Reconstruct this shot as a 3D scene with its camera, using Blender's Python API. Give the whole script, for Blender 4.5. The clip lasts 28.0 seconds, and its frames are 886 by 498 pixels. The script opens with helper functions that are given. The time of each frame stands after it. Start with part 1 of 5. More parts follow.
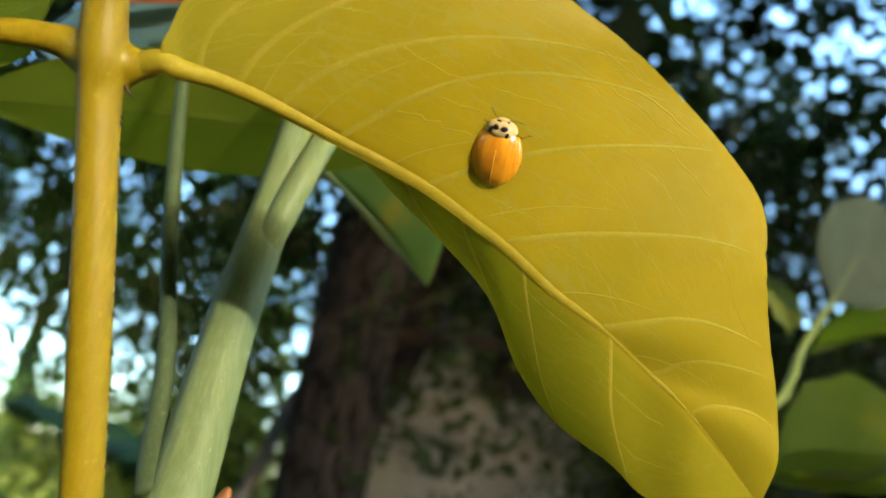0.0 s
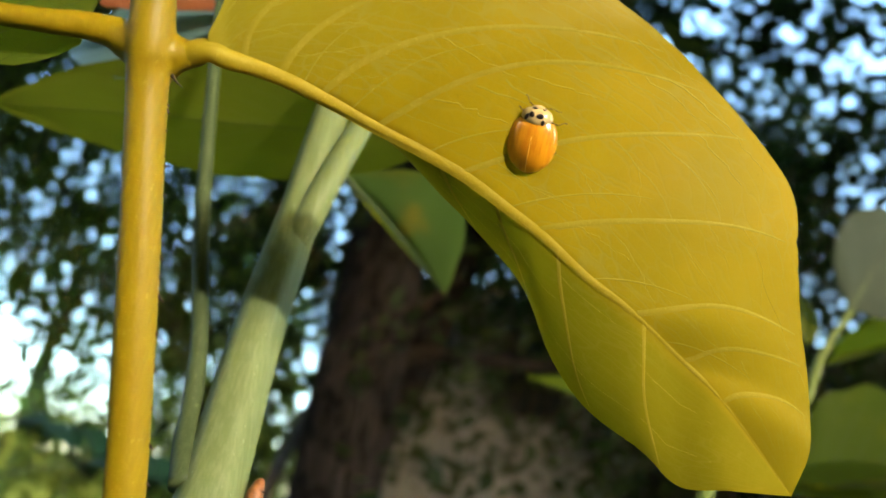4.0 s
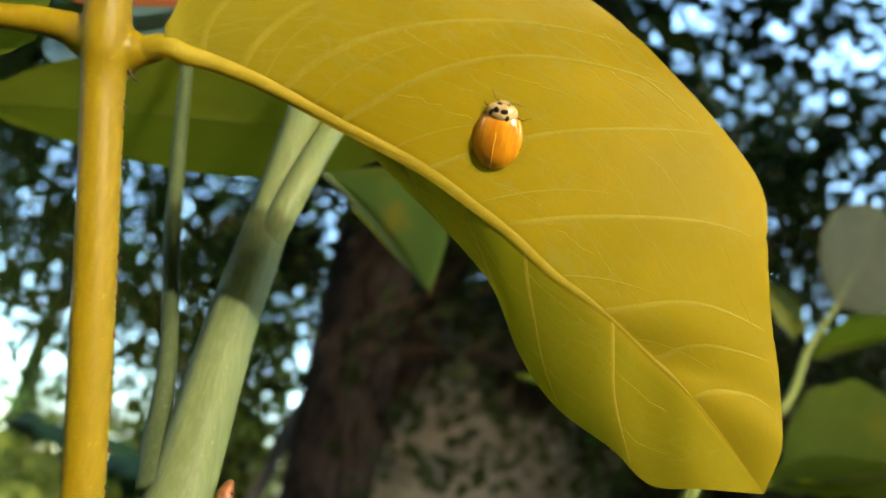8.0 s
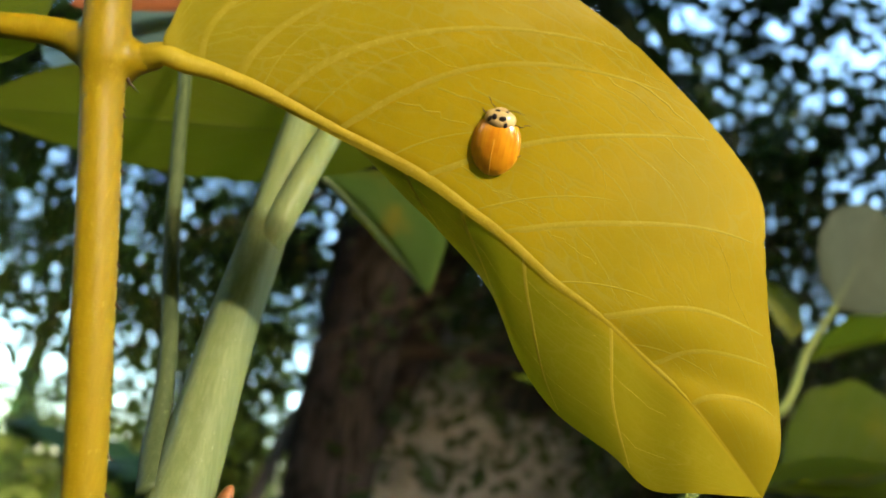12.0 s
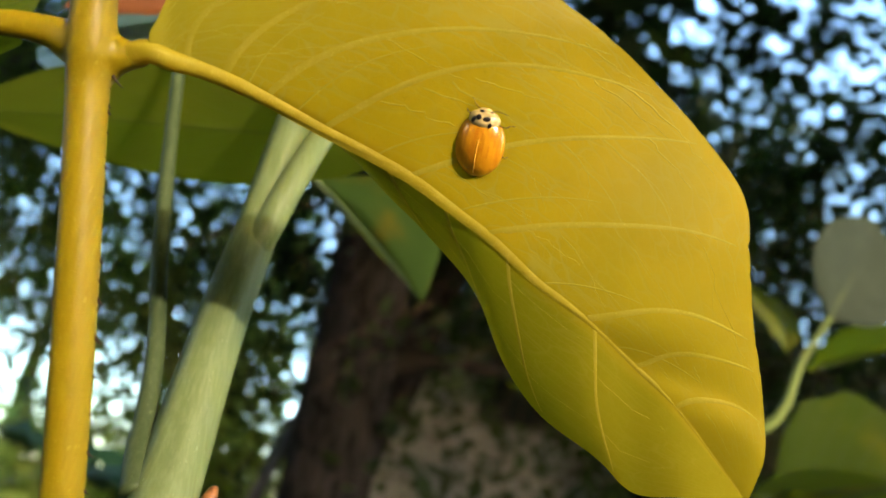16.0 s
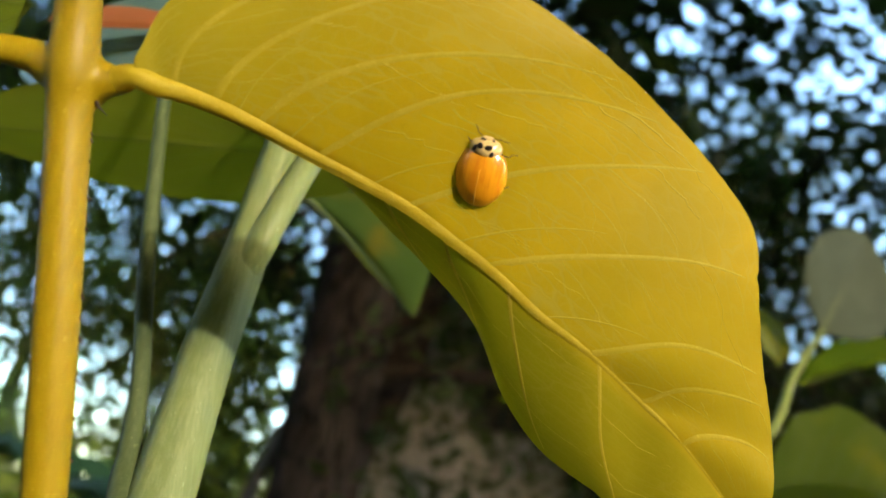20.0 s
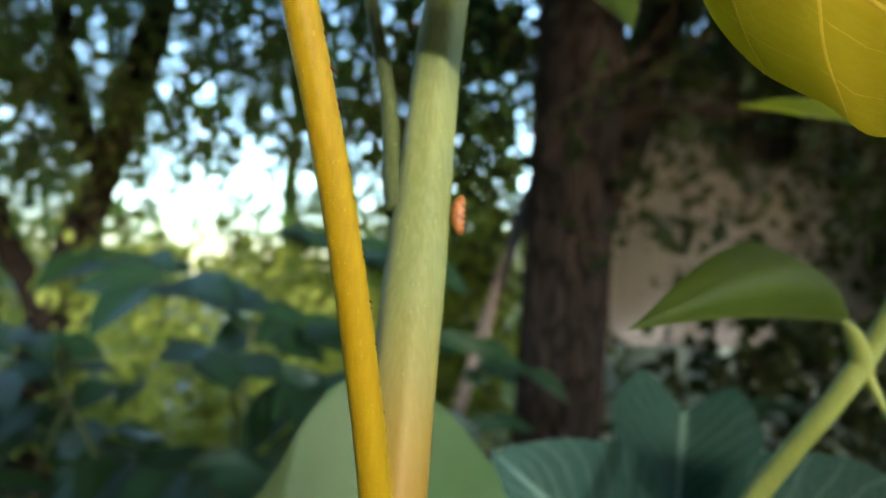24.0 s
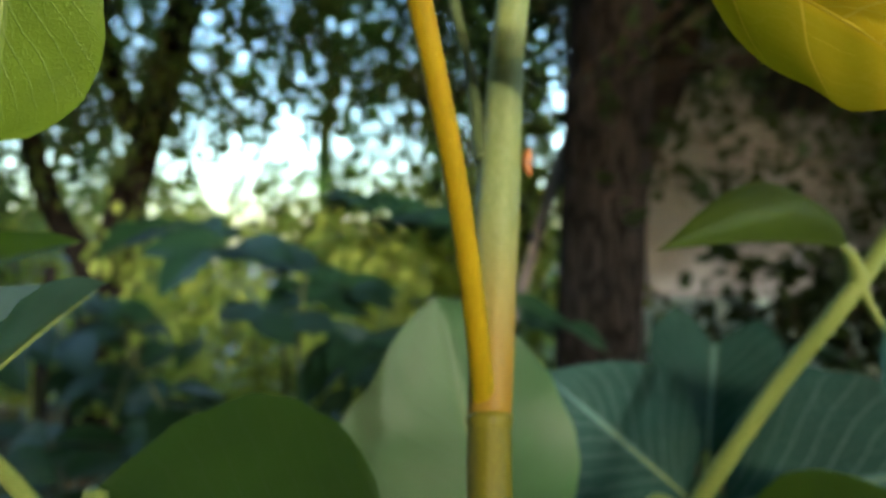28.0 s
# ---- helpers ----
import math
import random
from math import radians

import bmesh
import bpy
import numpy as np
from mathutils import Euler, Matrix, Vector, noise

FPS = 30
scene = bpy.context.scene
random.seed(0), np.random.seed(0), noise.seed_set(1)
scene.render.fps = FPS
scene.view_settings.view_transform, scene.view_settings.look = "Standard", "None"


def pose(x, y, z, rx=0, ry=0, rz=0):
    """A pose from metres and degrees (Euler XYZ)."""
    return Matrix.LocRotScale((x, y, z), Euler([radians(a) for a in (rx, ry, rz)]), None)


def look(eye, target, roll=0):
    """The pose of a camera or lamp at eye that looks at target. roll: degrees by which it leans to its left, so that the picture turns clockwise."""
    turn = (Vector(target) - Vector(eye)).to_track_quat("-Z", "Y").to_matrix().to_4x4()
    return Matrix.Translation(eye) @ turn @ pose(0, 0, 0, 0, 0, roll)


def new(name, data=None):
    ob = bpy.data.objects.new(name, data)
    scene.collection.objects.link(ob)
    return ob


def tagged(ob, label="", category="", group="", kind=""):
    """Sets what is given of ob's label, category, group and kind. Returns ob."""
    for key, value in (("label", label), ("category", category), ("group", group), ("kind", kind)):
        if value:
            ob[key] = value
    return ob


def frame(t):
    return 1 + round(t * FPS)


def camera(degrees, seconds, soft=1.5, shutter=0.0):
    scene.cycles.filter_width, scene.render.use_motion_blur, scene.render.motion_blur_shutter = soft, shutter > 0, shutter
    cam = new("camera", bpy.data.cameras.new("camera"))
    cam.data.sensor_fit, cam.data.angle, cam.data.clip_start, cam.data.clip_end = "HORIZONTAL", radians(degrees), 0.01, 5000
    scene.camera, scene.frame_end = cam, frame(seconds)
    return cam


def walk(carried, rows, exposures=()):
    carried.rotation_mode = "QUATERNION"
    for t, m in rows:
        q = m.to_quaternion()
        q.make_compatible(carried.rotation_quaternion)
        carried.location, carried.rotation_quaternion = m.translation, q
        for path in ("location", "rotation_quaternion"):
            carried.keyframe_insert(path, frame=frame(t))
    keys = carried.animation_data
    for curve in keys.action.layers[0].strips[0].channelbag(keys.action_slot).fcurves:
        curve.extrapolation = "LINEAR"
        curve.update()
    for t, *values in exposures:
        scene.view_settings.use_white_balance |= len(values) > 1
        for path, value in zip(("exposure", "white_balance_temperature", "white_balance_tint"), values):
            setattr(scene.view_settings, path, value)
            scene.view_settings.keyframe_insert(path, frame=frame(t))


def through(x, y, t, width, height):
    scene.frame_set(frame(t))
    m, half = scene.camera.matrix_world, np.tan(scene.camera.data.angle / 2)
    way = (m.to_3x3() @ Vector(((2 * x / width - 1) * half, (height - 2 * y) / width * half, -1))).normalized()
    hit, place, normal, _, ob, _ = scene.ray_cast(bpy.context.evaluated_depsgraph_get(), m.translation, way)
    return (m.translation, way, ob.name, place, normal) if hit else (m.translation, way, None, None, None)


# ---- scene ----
PATH = [
    (0, -0.0009, -0.0008, 1.2040, 109.24, -7.62, -20.61),
    (0.5, -0.0002, -0.0006, 1.2030, 109.28, -7.37, -20.50),
    (1, -0.0011, 0.0010, 1.2010, 109.08, -7.51, -20.32),
    (1.5, -0.0013, 0.0012, 1.2001, 109.27, -7.57, -20.46),
    (2, -0.0028, 0.0007, 1.1997, 109.68, -7.47, -20.35),
    (2.5, -0.0021, 0.0035, 1.1948, 110.09, -7.50, -20.08),
    (4.5, -0.0039, -0.0007, 1.1998, 110.55, -7.84, -19.95),
    (5, -0.0016, 0.0006, 1.1997, 110.18, -7.40, -20.51),
    (5.5, -0.0014, 0.0008, 1.1970, 110.23, -7.37, -20.06),
    (6, -0.0011, 0.0007, 1.1999, 110.31, -7.29, -20.27),
    (6.5, 0.0009, 0.0001, 1.2001, 110.35, -7.32, -20.03),
    (7, 0.0005, 0.0003, 1.2005, 110.35, -7.35, -20.15),
    (7.5, -0.0003, -0.0000, 1.1995, 110.51, -7.30, -20.32),
    (8, -0.0000, 0.0000, 1.2000, 110.40, -7.31, -20.35),
    (8.5, -0.0006, -0.0011, 1.2020, 110.52, -7.32, -20.46),
    (9, -0.0010, -0.0034, 1.2022, 110.63, -7.33, -20.47),
    (9.5, -0.0011, -0.0034, 1.2023, 110.55, -7.37, -20.31),
    (10, -0.0005, -0.0041, 1.2017, 110.47, -7.10, -20.20),
    (10.5, -0.0004, -0.0024, 1.2014, 110.43, -7.09, -20.13),
    (11, -0.0011, -0.0015, 1.2013, 110.49, -7.05, -20.28),
    (11.5, -0.0002, 0.0001, 1.2007, 110.45, -7.06, -20.37),
    (12, -0.0002, -0.0005, 1.2006, 110.44, -7.15, -20.35),
    (12.5, 0.0014, 0.0013, 1.1999, 110.35, -7.25, -20.41),
    (14.5, -0.0003, 0.0007, 1.1977, 111.17, -7.77, -20.34),
    (15, 0.0005, 0.0008, 1.1991, 111.33, -7.80, -20.35),
    (15.5, 0.0012, -0.0006, 1.1980, 111.22, -7.77, -20.57),
    (16, 0.0019, -0.0009, 1.1996, 111.22, -7.61, -20.60),
    (16.5, 0.0035, -0.0019, 1.1971, 111.07, -7.84, -20.47),
    (17, 0.0018, -0.0032, 1.1984, 111.22, -7.68, -20.68),
    (17.5, 0.0024, -0.0028, 1.2032, 111.44, -7.24, -20.65),
    (18, 0.0024, 0.0012, 1.2044, 111.56, -7.44, -20.84),
    (18.5, -0.0002, -0.0008, 1.2002, 111.45, -7.72, -20.68),
    (19, -0.0012, 0.0000, 1.2017, 111.59, -7.54, -21.33),
    (19.5, 0.0020, 0.0020, 1.2019, 111.70, -7.44, -21.53),
    (20, 0.0010, 0.0023, 1.2039, 111.84, -7.33, -21.45),
    (20.5, 0.0015, 0.0027, 1.2032, 111.89, -7.43, -21.70),
    (22.5, -0.0012, -0.0055, 1.1818, 109.17, -7.01, -16.94),
    (22.8, -0.0005, -0.0024, 1.1792, 103.21, -4.69, -11.73),
    (23, 0.0007, -0.0027, 1.1822, 97.38, -2.92, -7.14),
    (23.5, 0.0018, -0.0057, 1.1844, 94.77, -1.16, -3.81),
    (24, 0.0029, -0.0087, 1.1867, 92.91, -1.69, -2.62),
    (24.5, 0.0032, -0.0150, 1.1826, 92.57, -1.19, -1.88),
    (25, 0.0026, -0.0291, 1.1833, 92.98, -1.19, -2.29),
    (25.5, -0.0003, -0.0420, 1.1816, 93.07, -1.29, -3.14),
    (26, -0.0008, -0.0473, 1.1717, 91.35, -1.51, -0.43),
    (26.5, 0.0004, -0.0572, 1.1719, 87.32, -0.85, 3.29),
    (27, -0.0189, -0.0611, 1.1847, 87.89, 0.11, 0.08),
    (27.5, -0.0184, -0.0609, 1.1881, 88.23, 0.25, -1.36),
    (28, -0.0098, -0.0638, 1.1781, 90.01, -0.00, 0.00),
]
cam = camera(59.7, 28.0)
walk(cam, [(t, pose(x, y, z, rx, ry, rz)) for t, x, y, z, rx, ry, rz in PATH],
     exposures=[(0.0, -0.32, 5550, 3), (1.5, -0.3, 5850, 5), (8.0, -0.33, 5900, 6), (20.5, -0.33, 6050, 8), (22.5, 0.55, 5700, 8), (24.0, -0.2, 5750, 9), (25.0, 0.05, 5850, 7), (26.0, -0.2, 5950, 6), (27.0, -0.5, 5800, 3), (28.0, -0.45, 5800, 3)])
# the phone's lens is focused on the near leaf
cam.data.dof.use_dof = True
cam.data.dof.focus_distance = 0.108
cam.data.dof.aperture_fstop = 19

# ---- light ----
SUN_TO = Vector((0.30, -0.935, 0.15)).normalized()      # from the plant towards the sun
sun_data = bpy.data.lights.new("sun", "SUN")
sun_data.energy, sun_data.angle, sun_data.color = 5.0, radians(1.2), (1.0, 0.89, 0.70)
sun = new("sun", sun_data)
sun.matrix_world = look(SUN_TO * 20, (0, 0, 0))
world = bpy.data.worlds.new("sky")
scene.world = world
world.use_nodes = True
wn = world.node_tree.nodes
sky = wn.new("ShaderNodeTexSky")
sky.sky_type, sky.sun_disc = "NISHITA", False
sky.dust_density, sky.air_density, sky.ozone_density = 2.5, 1.0, 1.5
sky.sun_elevation = math.asin(SUN_TO.z)
sky.sun_rotation = math.atan2(SUN_TO.x, SUN_TO.y)
wn["Background"].inputs["Strength"].default_value = 3.2
world.node_tree.links.new(sky.outputs[0], wn["Background"].inputs["Color"])

# ---- small tools ----
EYE = 1.2                                              # height of the leaf's middle over the ground


def mm(x, y, z):
    """A place near the leaf: millimetres, z from the height EYE."""
    return Vector((x / 1000, y / 1000, EYE + z / 1000))


def mesh_from(name, verts, faces, smooth=True, uvs=None):
    me = bpy.data.meshes.new(name)
    me.from_pydata([tuple(v) for v in verts], [], faces)
    if uvs is not None:
        layer = me.uv_layers.new(name="UVMap")
        flat = [0.0] * (2 * len(me.loops))
        index = [0] * len(me.loops)
        me.loops.foreach_get("vertex_index", index)
        for n, v in enumerate(index):
            flat[2 * n], flat[2 * n + 1] = uvs[v]
        layer.data.foreach_set("uv", flat)
    if smooth:
        me.polygons.foreach_set("use_smooth", [True] * len(me.polygons))
    me.update()
    return me


def piece(name, me, material, parent=None, label=""):
    ob = new(name, me)
    if not me.materials:
        me.materials.append(material)
    if parent is not None:
        ob.parent = parent
    if label:
        ob["label"] = label
    return ob


def part(name, bm, material, parent=None, label="", smooth=True):
    me = bpy.data.meshes.new(name)
    bm.to_mesh(me)
    bm.free()
    if smooth:
        me.polygons.foreach_set("use_smooth", [True] * len(me.polygons))
    return piece(name, me, material, parent, label)


def thing(name, label, category, group="", kind="", place=(0, 0, 0)):
    ob = new(name)
    ob.empty_display_size = 0.02
    ob.location = place
    return tagged(ob, label, category, group, kind)


def spline(points, count):
    """Catmull-Rom through the points, evenly in the parameter."""
    p = [Vector(q) for q in points]
    p = [2 * p[0] - p[1]] + p + [2 * p[-1] - p[-2]]
    out = []
    for n in range(count):
        s = n / (count - 1) * (len(p) - 3)
        i = min(int(s), len(p) - 4)
        u = s - i
        a, b, c, d = p[i:i + 4]
        out.append(0.5 * (2 * b + (c - a) * u + (2 * a - 5 * b + 4 * c - d) * u * u + (3 * b - a - 3 * c + d) * u ** 3))
    return out


def numbers(values, count):
    return [v.x for v in spline([(v, 0, 0) for v in values], count)]


def tube_data(points, radii, sides=12, rough=0.0, seed=0, ridges=0, ridge=0.0, squash=1.0, caps=True):
    """Verts and faces of a tapering tube along the points."""
    verts, faces = [], []
    side = None
    for n, p in enumerate(points):
        t = (points[min(n + 1, len(points) - 1)] - points[max(n - 1, 0)]).normalized()
        if side is None:
            side = t.orthogonal().normalized()
        side = (side - t * side.dot(t)).normalized()
        other = t.cross(side)
        for k in range(sides):
            a = 2 * math.pi * k / sides
            d = side * math.cos(a) + other * math.sin(a) * squash
            r = radii[n]
            if ridges:
                r *= 1 + ridge * math.cos(ridges * a + 0.3 * math.sin(n * 0.2))
            if rough:
                r *= 1 + rough * noise.noise((d * 2.2 + Vector((seed * 7.1, 0, n * 0.13))))
            verts.append(p + d * r)
        if n:
            b = (n - 1) * sides
            for k in range(sides):
                faces.append((b + k, b + (k + 1) % sides, b + sides + (k + 1) % sides, b + sides + k))
    if caps:
        faces.append(tuple(range(sides - 1, -1, -1)))
        faces.append(tuple(range(len(verts) - sides, len(verts))))
    return verts, faces


def tube(name, points, radii, material, parent=None, label="", count=24, **more):
    pts = spline(points, count)
    rad = numbers(radii, count)
    return piece(name, mesh_from(name, *tube_data(pts, rad, **more)), material, parent, label)


def box(name, size, material, parent=None, label="", at=(0, 0, 0), turn=(0, 0, 0), bevel=0.0):
    bm = bmesh.new()
    bmesh.ops.create_cube(bm, size=1, matrix=Matrix.Diagonal((*size, 1)))
    if bevel:
        bmesh.ops.bevel(bm, geom=bm.edges[:], offset=bevel, segments=2, affect="EDGES", profile=0.6)
    ob = part(name, bm, material, parent, label, smooth=False)
    ob.matrix_basis = pose(*at, *turn)
    return ob


# ---- materials ----
def nodes_of(name):
    m = bpy.data.materials.new(name)
    m.use_nodes = True
    nt = m.node_tree
    return m, nt, nt.nodes["Principled BSDF"], nt.nodes["Material Output"]


class Net:
    """Short hand for node nets."""

    def __init__(self, nt):
        self.nt = nt

    def add(self, kind, **values):
        n = self.nt.nodes.new(kind)
        for key, value in values.items():
            if key == "op":
                n.operation = value
            elif key == "clamp":
                n.use_clamp = value
        return n

    def put(self, value, socket):
        if isinstance(value, bpy.types.NodeSocket):
            self.nt.links.new(value, socket)
        else:
            socket.default_value = value

    def math(self, op, a, b=0.0, c=0.0):
        n = self.add("ShaderNodeMath", op=op)
        for v, s in zip((a, b, c), n.inputs):
            self.put(v, s)
        return n.outputs[0]

    def noise(self, scale, detail=3.0, vector=None, rough=0.55, out="Fac"):
        n = self.add("ShaderNodeTexNoise")
        self.put(scale, n.inputs["Scale"])
        self.put(detail, n.inputs["Detail"])
        self.put(rough, n.inputs["Roughness"])
        if vector is not None:
            self.put(vector, n.inputs["Vector"])
        return n.outputs[out]

    def voronoi(self, scale, vector=None, feature="F1", out="Distance"):
        n = self.add("ShaderNodeTexVoronoi")
        n.feature = feature
        self.put(scale, n.inputs["Scale"])
        if vector is not None:
            self.put(vector, n.inputs["Vector"])
        return n.outputs[out]

    def ramp(self, value, low, high, a=0.0, b=1.0):
        n = self.add("ShaderNodeMapRange")
        n.interpolation_type = "SMOOTHSTEP"
        for v, s in zip((value, low, high, a, b), n.inputs):
            self.put(v, s)
        return n.outputs[0]

    def mix(self, factor, a, b):
        n = self.add("ShaderNodeMix")
        n.data_type = "RGBA"
        self.put(factor, n.inputs[0])
        self.put(a if isinstance(a, bpy.types.NodeSocket) else (*a, 1), n.inputs[6])
        self.put(b if isinstance(b, bpy.types.NodeSocket) else (*b, 1), n.inputs[7])
        return n.outputs[2]

    def bump(self, height, strength, distance):
        n = self.add("ShaderNodeBump")
        self.put(height, n.inputs["Height"])
        n.inputs["Strength"].default_value = strength
        n.inputs["Distance"].default_value = distance
        return n.outputs[0]

    def coords(self, kind="Object"):
        return self.add("ShaderNodeTexCoord").outputs[kind]

    def scaled(self, vector, x, y, z):
        n = self.add("ShaderNodeMapping")
        self.put(vector, n.inputs["Vector"])
        n.inputs["Scale"].default_value = (x, y, z)
        return n.outputs[0]


def leaf_material(name, colour, pale, through_colour, share=0.45, rough=0.5, ribs=9.0, rib=0.35, cells=46.0, patch=None, sheen=0.35, slant=0.42, net_share=0.22, relief=0.35, half=None):
    """A leaf: ribs and a fine net of veins by its own UV, light through the blade."""
    m, nt, bsdf, out = nodes_of(name)
    g = Net(nt)
    uv = g.coords("UV")
    sep = g.add("ShaderNodeSeparateXYZ")
    g.put(uv, sep.inputs[0])
    u = g.math("ABSOLUTE", g.math("MULTIPLY_ADD", sep.outputs[0], 2.0, -1.0))
    v = sep.outputs[1]
    wob = g.noise(6.0, 2.0, uv)
    s = g.math("ADD", g.math("SUBTRACT", v, g.math("MULTIPLY", g.math("POWER", u, 0.9), slant)), g.math("MULTIPLY", wob, 0.05))
    saw = g.math("ABSOLUTE", g.math("SUBTRACT", g.math("FRACT", g.math("MULTIPLY", s, ribs)), 0.5))
    width = g.math("MULTIPLY_ADD", u, -0.03, 0.06)
    lines = g.math("SUBTRACT", 1.0, g.ramp(saw, 0.0, width))
    middle = g.math("SUBTRACT", 1.0, g.ramp(u, 0.02, 0.07))
    net = g.math("SUBTRACT", 1.0, g.ramp(g.voronoi(cells, g.scaled(uv, 0.55, 1.0, 1.0), "DISTANCE_TO_EDGE"), 0.0, 0.09))
    veins = g.math("MAXIMUM", g.math("MAXIMUM", lines, middle), g.math("MULTIPLY", net, net_share))
    info = g.add("ShaderNodeObjectInfo")
    tone = g.noise(3.2, 4.0, g.coords("UV"))
    dark = tuple(c * 0.72 for c in colour)
    base = g.mix(g.ramp(tone, 0.3, 0.75), dark, colour)
    if patch:
        base = g.mix(g.ramp(g.noise(1.7, 3.0, uv), 0.5, 0.68), base, patch)
    if half:
        base = g.mix(g.math("MULTIPLY", g.ramp(sep.outputs[0], 0.51, 0.44), 0.45), base, half)
    spots = g.ramp(g.noise(38.0, 2.0, uv), 0.70, 0.78)
    base = g.mix(g.math("MULTIPLY", spots, 0.35), base, tuple(c * 0.5 for c in colour))
    base = g.mix(g.math("MULTIPLY", veins, rib), base, pale)
    hue = g.add("ShaderNodeHueSaturation")
    g.put(base, hue.inputs["Color"])
    g.put(g.math("MULTIPLY_ADD", info.outputs["Random"], 0.04, 0.48), hue.inputs["Hue"])
    g.put(g.math("MULTIPLY_ADD", info.outputs["Random"], 0.3, 0.85), hue.inputs["Value"])
    g.put(hue.outputs[0], bsdf.inputs["Base Color"])
    bsdf.inputs["Roughness"].default_value = rough
    bsdf.inputs["Specular IOR Level"].default_value = sheen
    height = g.math("ADD", veins, g.math("MULTIPLY", g.noise(60.0, 2.0, uv), 0.3))
    normal = g.bump(height, relief, 0.0006)
    g.put(normal, bsdf.inputs["Normal"])
    tr = g.add("ShaderNodeBsdfTranslucent")
    thin = g.mix(g.math("MULTIPLY", veins, 0.45), through_colour, tuple(c * 0.6 for c in through_colour))
    g.put(thin, tr.inputs["Color"])
    g.put(normal, tr.inputs["Normal"])
    both = g.add("ShaderNodeMixShader")
    both.inputs[0].default_value = share
    g.put(bsdf.outputs[0], both.inputs[1])
    g.put(tr.outputs[0], both.inputs[2])
    g.put(both.outputs[0], out.inputs["Surface"])
    return m


def fallow_material():
    """The yellow leaf: two nets of fine veins at their true size, a greener lower half, an olive foot and a greener tip
    dimmed in its colour.
    """
    m, nt, bsdf, out = nodes_of("yellow_leaf")
    g = Net(nt)
    p = g.coords("Object")
    sep = g.add("ShaderNodeSeparateXYZ")
    g.put(g.coords("UV"), sep.inputs[0])
    bend = g.add("ShaderNodeVectorMath", op="MULTIPLY_ADD")
    g.put(g.noise(160.0, 3.0, p, 0.55, "Color"), bend.inputs[0])
    bend.inputs[1].default_value = (0.0045, 0.0045, 0.0045)
    g.put(p, bend.inputs[2])
    links = g.add("ShaderNodeVectorMath", op="MULTIPLY_ADD")
    g.put(g.noise(150.0, 3.0, p, 0.6, "Color"), links.inputs[0])
    links.inputs[1].default_value = (1.3, 1.3, 0.0)
    g.put(g.scaled(g.coords("UV"), 30.0, 17.0, 0.0), links.inputs[2])
    wide = g.math("SUBTRACT", 1.0, g.ramp(g.voronoi(1.0, links.outputs[0], "DISTANCE_TO_EDGE"), 0.0, 0.085))
    fine = g.math("SUBTRACT", 1.0, g.ramp(g.voronoi(620.0, bend.outputs[0], "DISTANCE_TO_EDGE"), 0.0, 0.12))
    some = g.ramp(g.noise(55.0, 2.0, p), 0.40, 0.62)
    net = g.math("MAXIMUM", g.math("MULTIPLY", wide, g.math("MULTIPLY_ADD", some, 0.6, 0.4)), g.math("MULTIPLY", fine, g.math("MULTIPLY_ADD", some, 0.22, 0.16)))
    cloud = g.noise(70.0, 5.0, p)
    base = g.mix(g.ramp(cloud, 0.32, 0.70), (0.505, 0.346, 0.002), (0.63, 0.428, 0.002))
    base = g.mix(g.math("MULTIPLY", g.ramp(g.noise(24.0, 3.0, p), 0.5, 0.7), 0.5), base, (0.43, 0.335, 0.004))
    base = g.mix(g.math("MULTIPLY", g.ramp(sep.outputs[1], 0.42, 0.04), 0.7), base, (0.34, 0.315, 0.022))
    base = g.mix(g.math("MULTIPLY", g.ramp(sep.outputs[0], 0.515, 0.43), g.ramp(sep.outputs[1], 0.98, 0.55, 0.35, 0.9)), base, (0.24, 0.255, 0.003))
    # greener tip; its weaker light is painted into the colour as well
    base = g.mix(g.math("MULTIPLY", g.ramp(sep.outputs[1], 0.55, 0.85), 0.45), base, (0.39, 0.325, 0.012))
    specks = g.ramp(g.noise(900.0, 2.0, p), 0.72, 0.80)
    base = g.mix(g.math("MULTIPLY", specks, 0.3), base, (0.22, 0.16, 0.01))
    base = g.mix(g.math("MULTIPLY", net, g.ramp(sep.outputs[0], 0.45, 0.55, 0.18, 0.46)), base, (0.60, 0.50, 0.07))
    g.put(base, bsdf.inputs["Base Color"])
    bsdf.inputs["Roughness"].default_value = 0.5
    bsdf.inputs["Specular IOR Level"].default_value = 0.2
    height = g.math("ADD", net, g.math("MULTIPLY", g.noise(1500.0, 2.0, p), 0.35))
    normal = g.bump(g.math("ADD", height, g.math("MULTIPLY", cloud, 1.2)), 0.06, 0.0004)
    g.put(normal, bsdf.inputs["Normal"])
    tr = g.add("ShaderNodeBsdfTranslucent")
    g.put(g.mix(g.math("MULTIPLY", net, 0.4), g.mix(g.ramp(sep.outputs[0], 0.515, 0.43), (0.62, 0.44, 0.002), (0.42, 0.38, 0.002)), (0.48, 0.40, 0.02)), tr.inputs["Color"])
    both = g.add("ShaderNodeMixShader")
    both.inputs[0].default_value = 0.54
    g.put(bsdf.outputs[0], both.inputs[1])
    g.put(tr.outputs[0], both.inputs[2])
    g.put(both.outputs[0], out.inputs["Surface"])
    return m


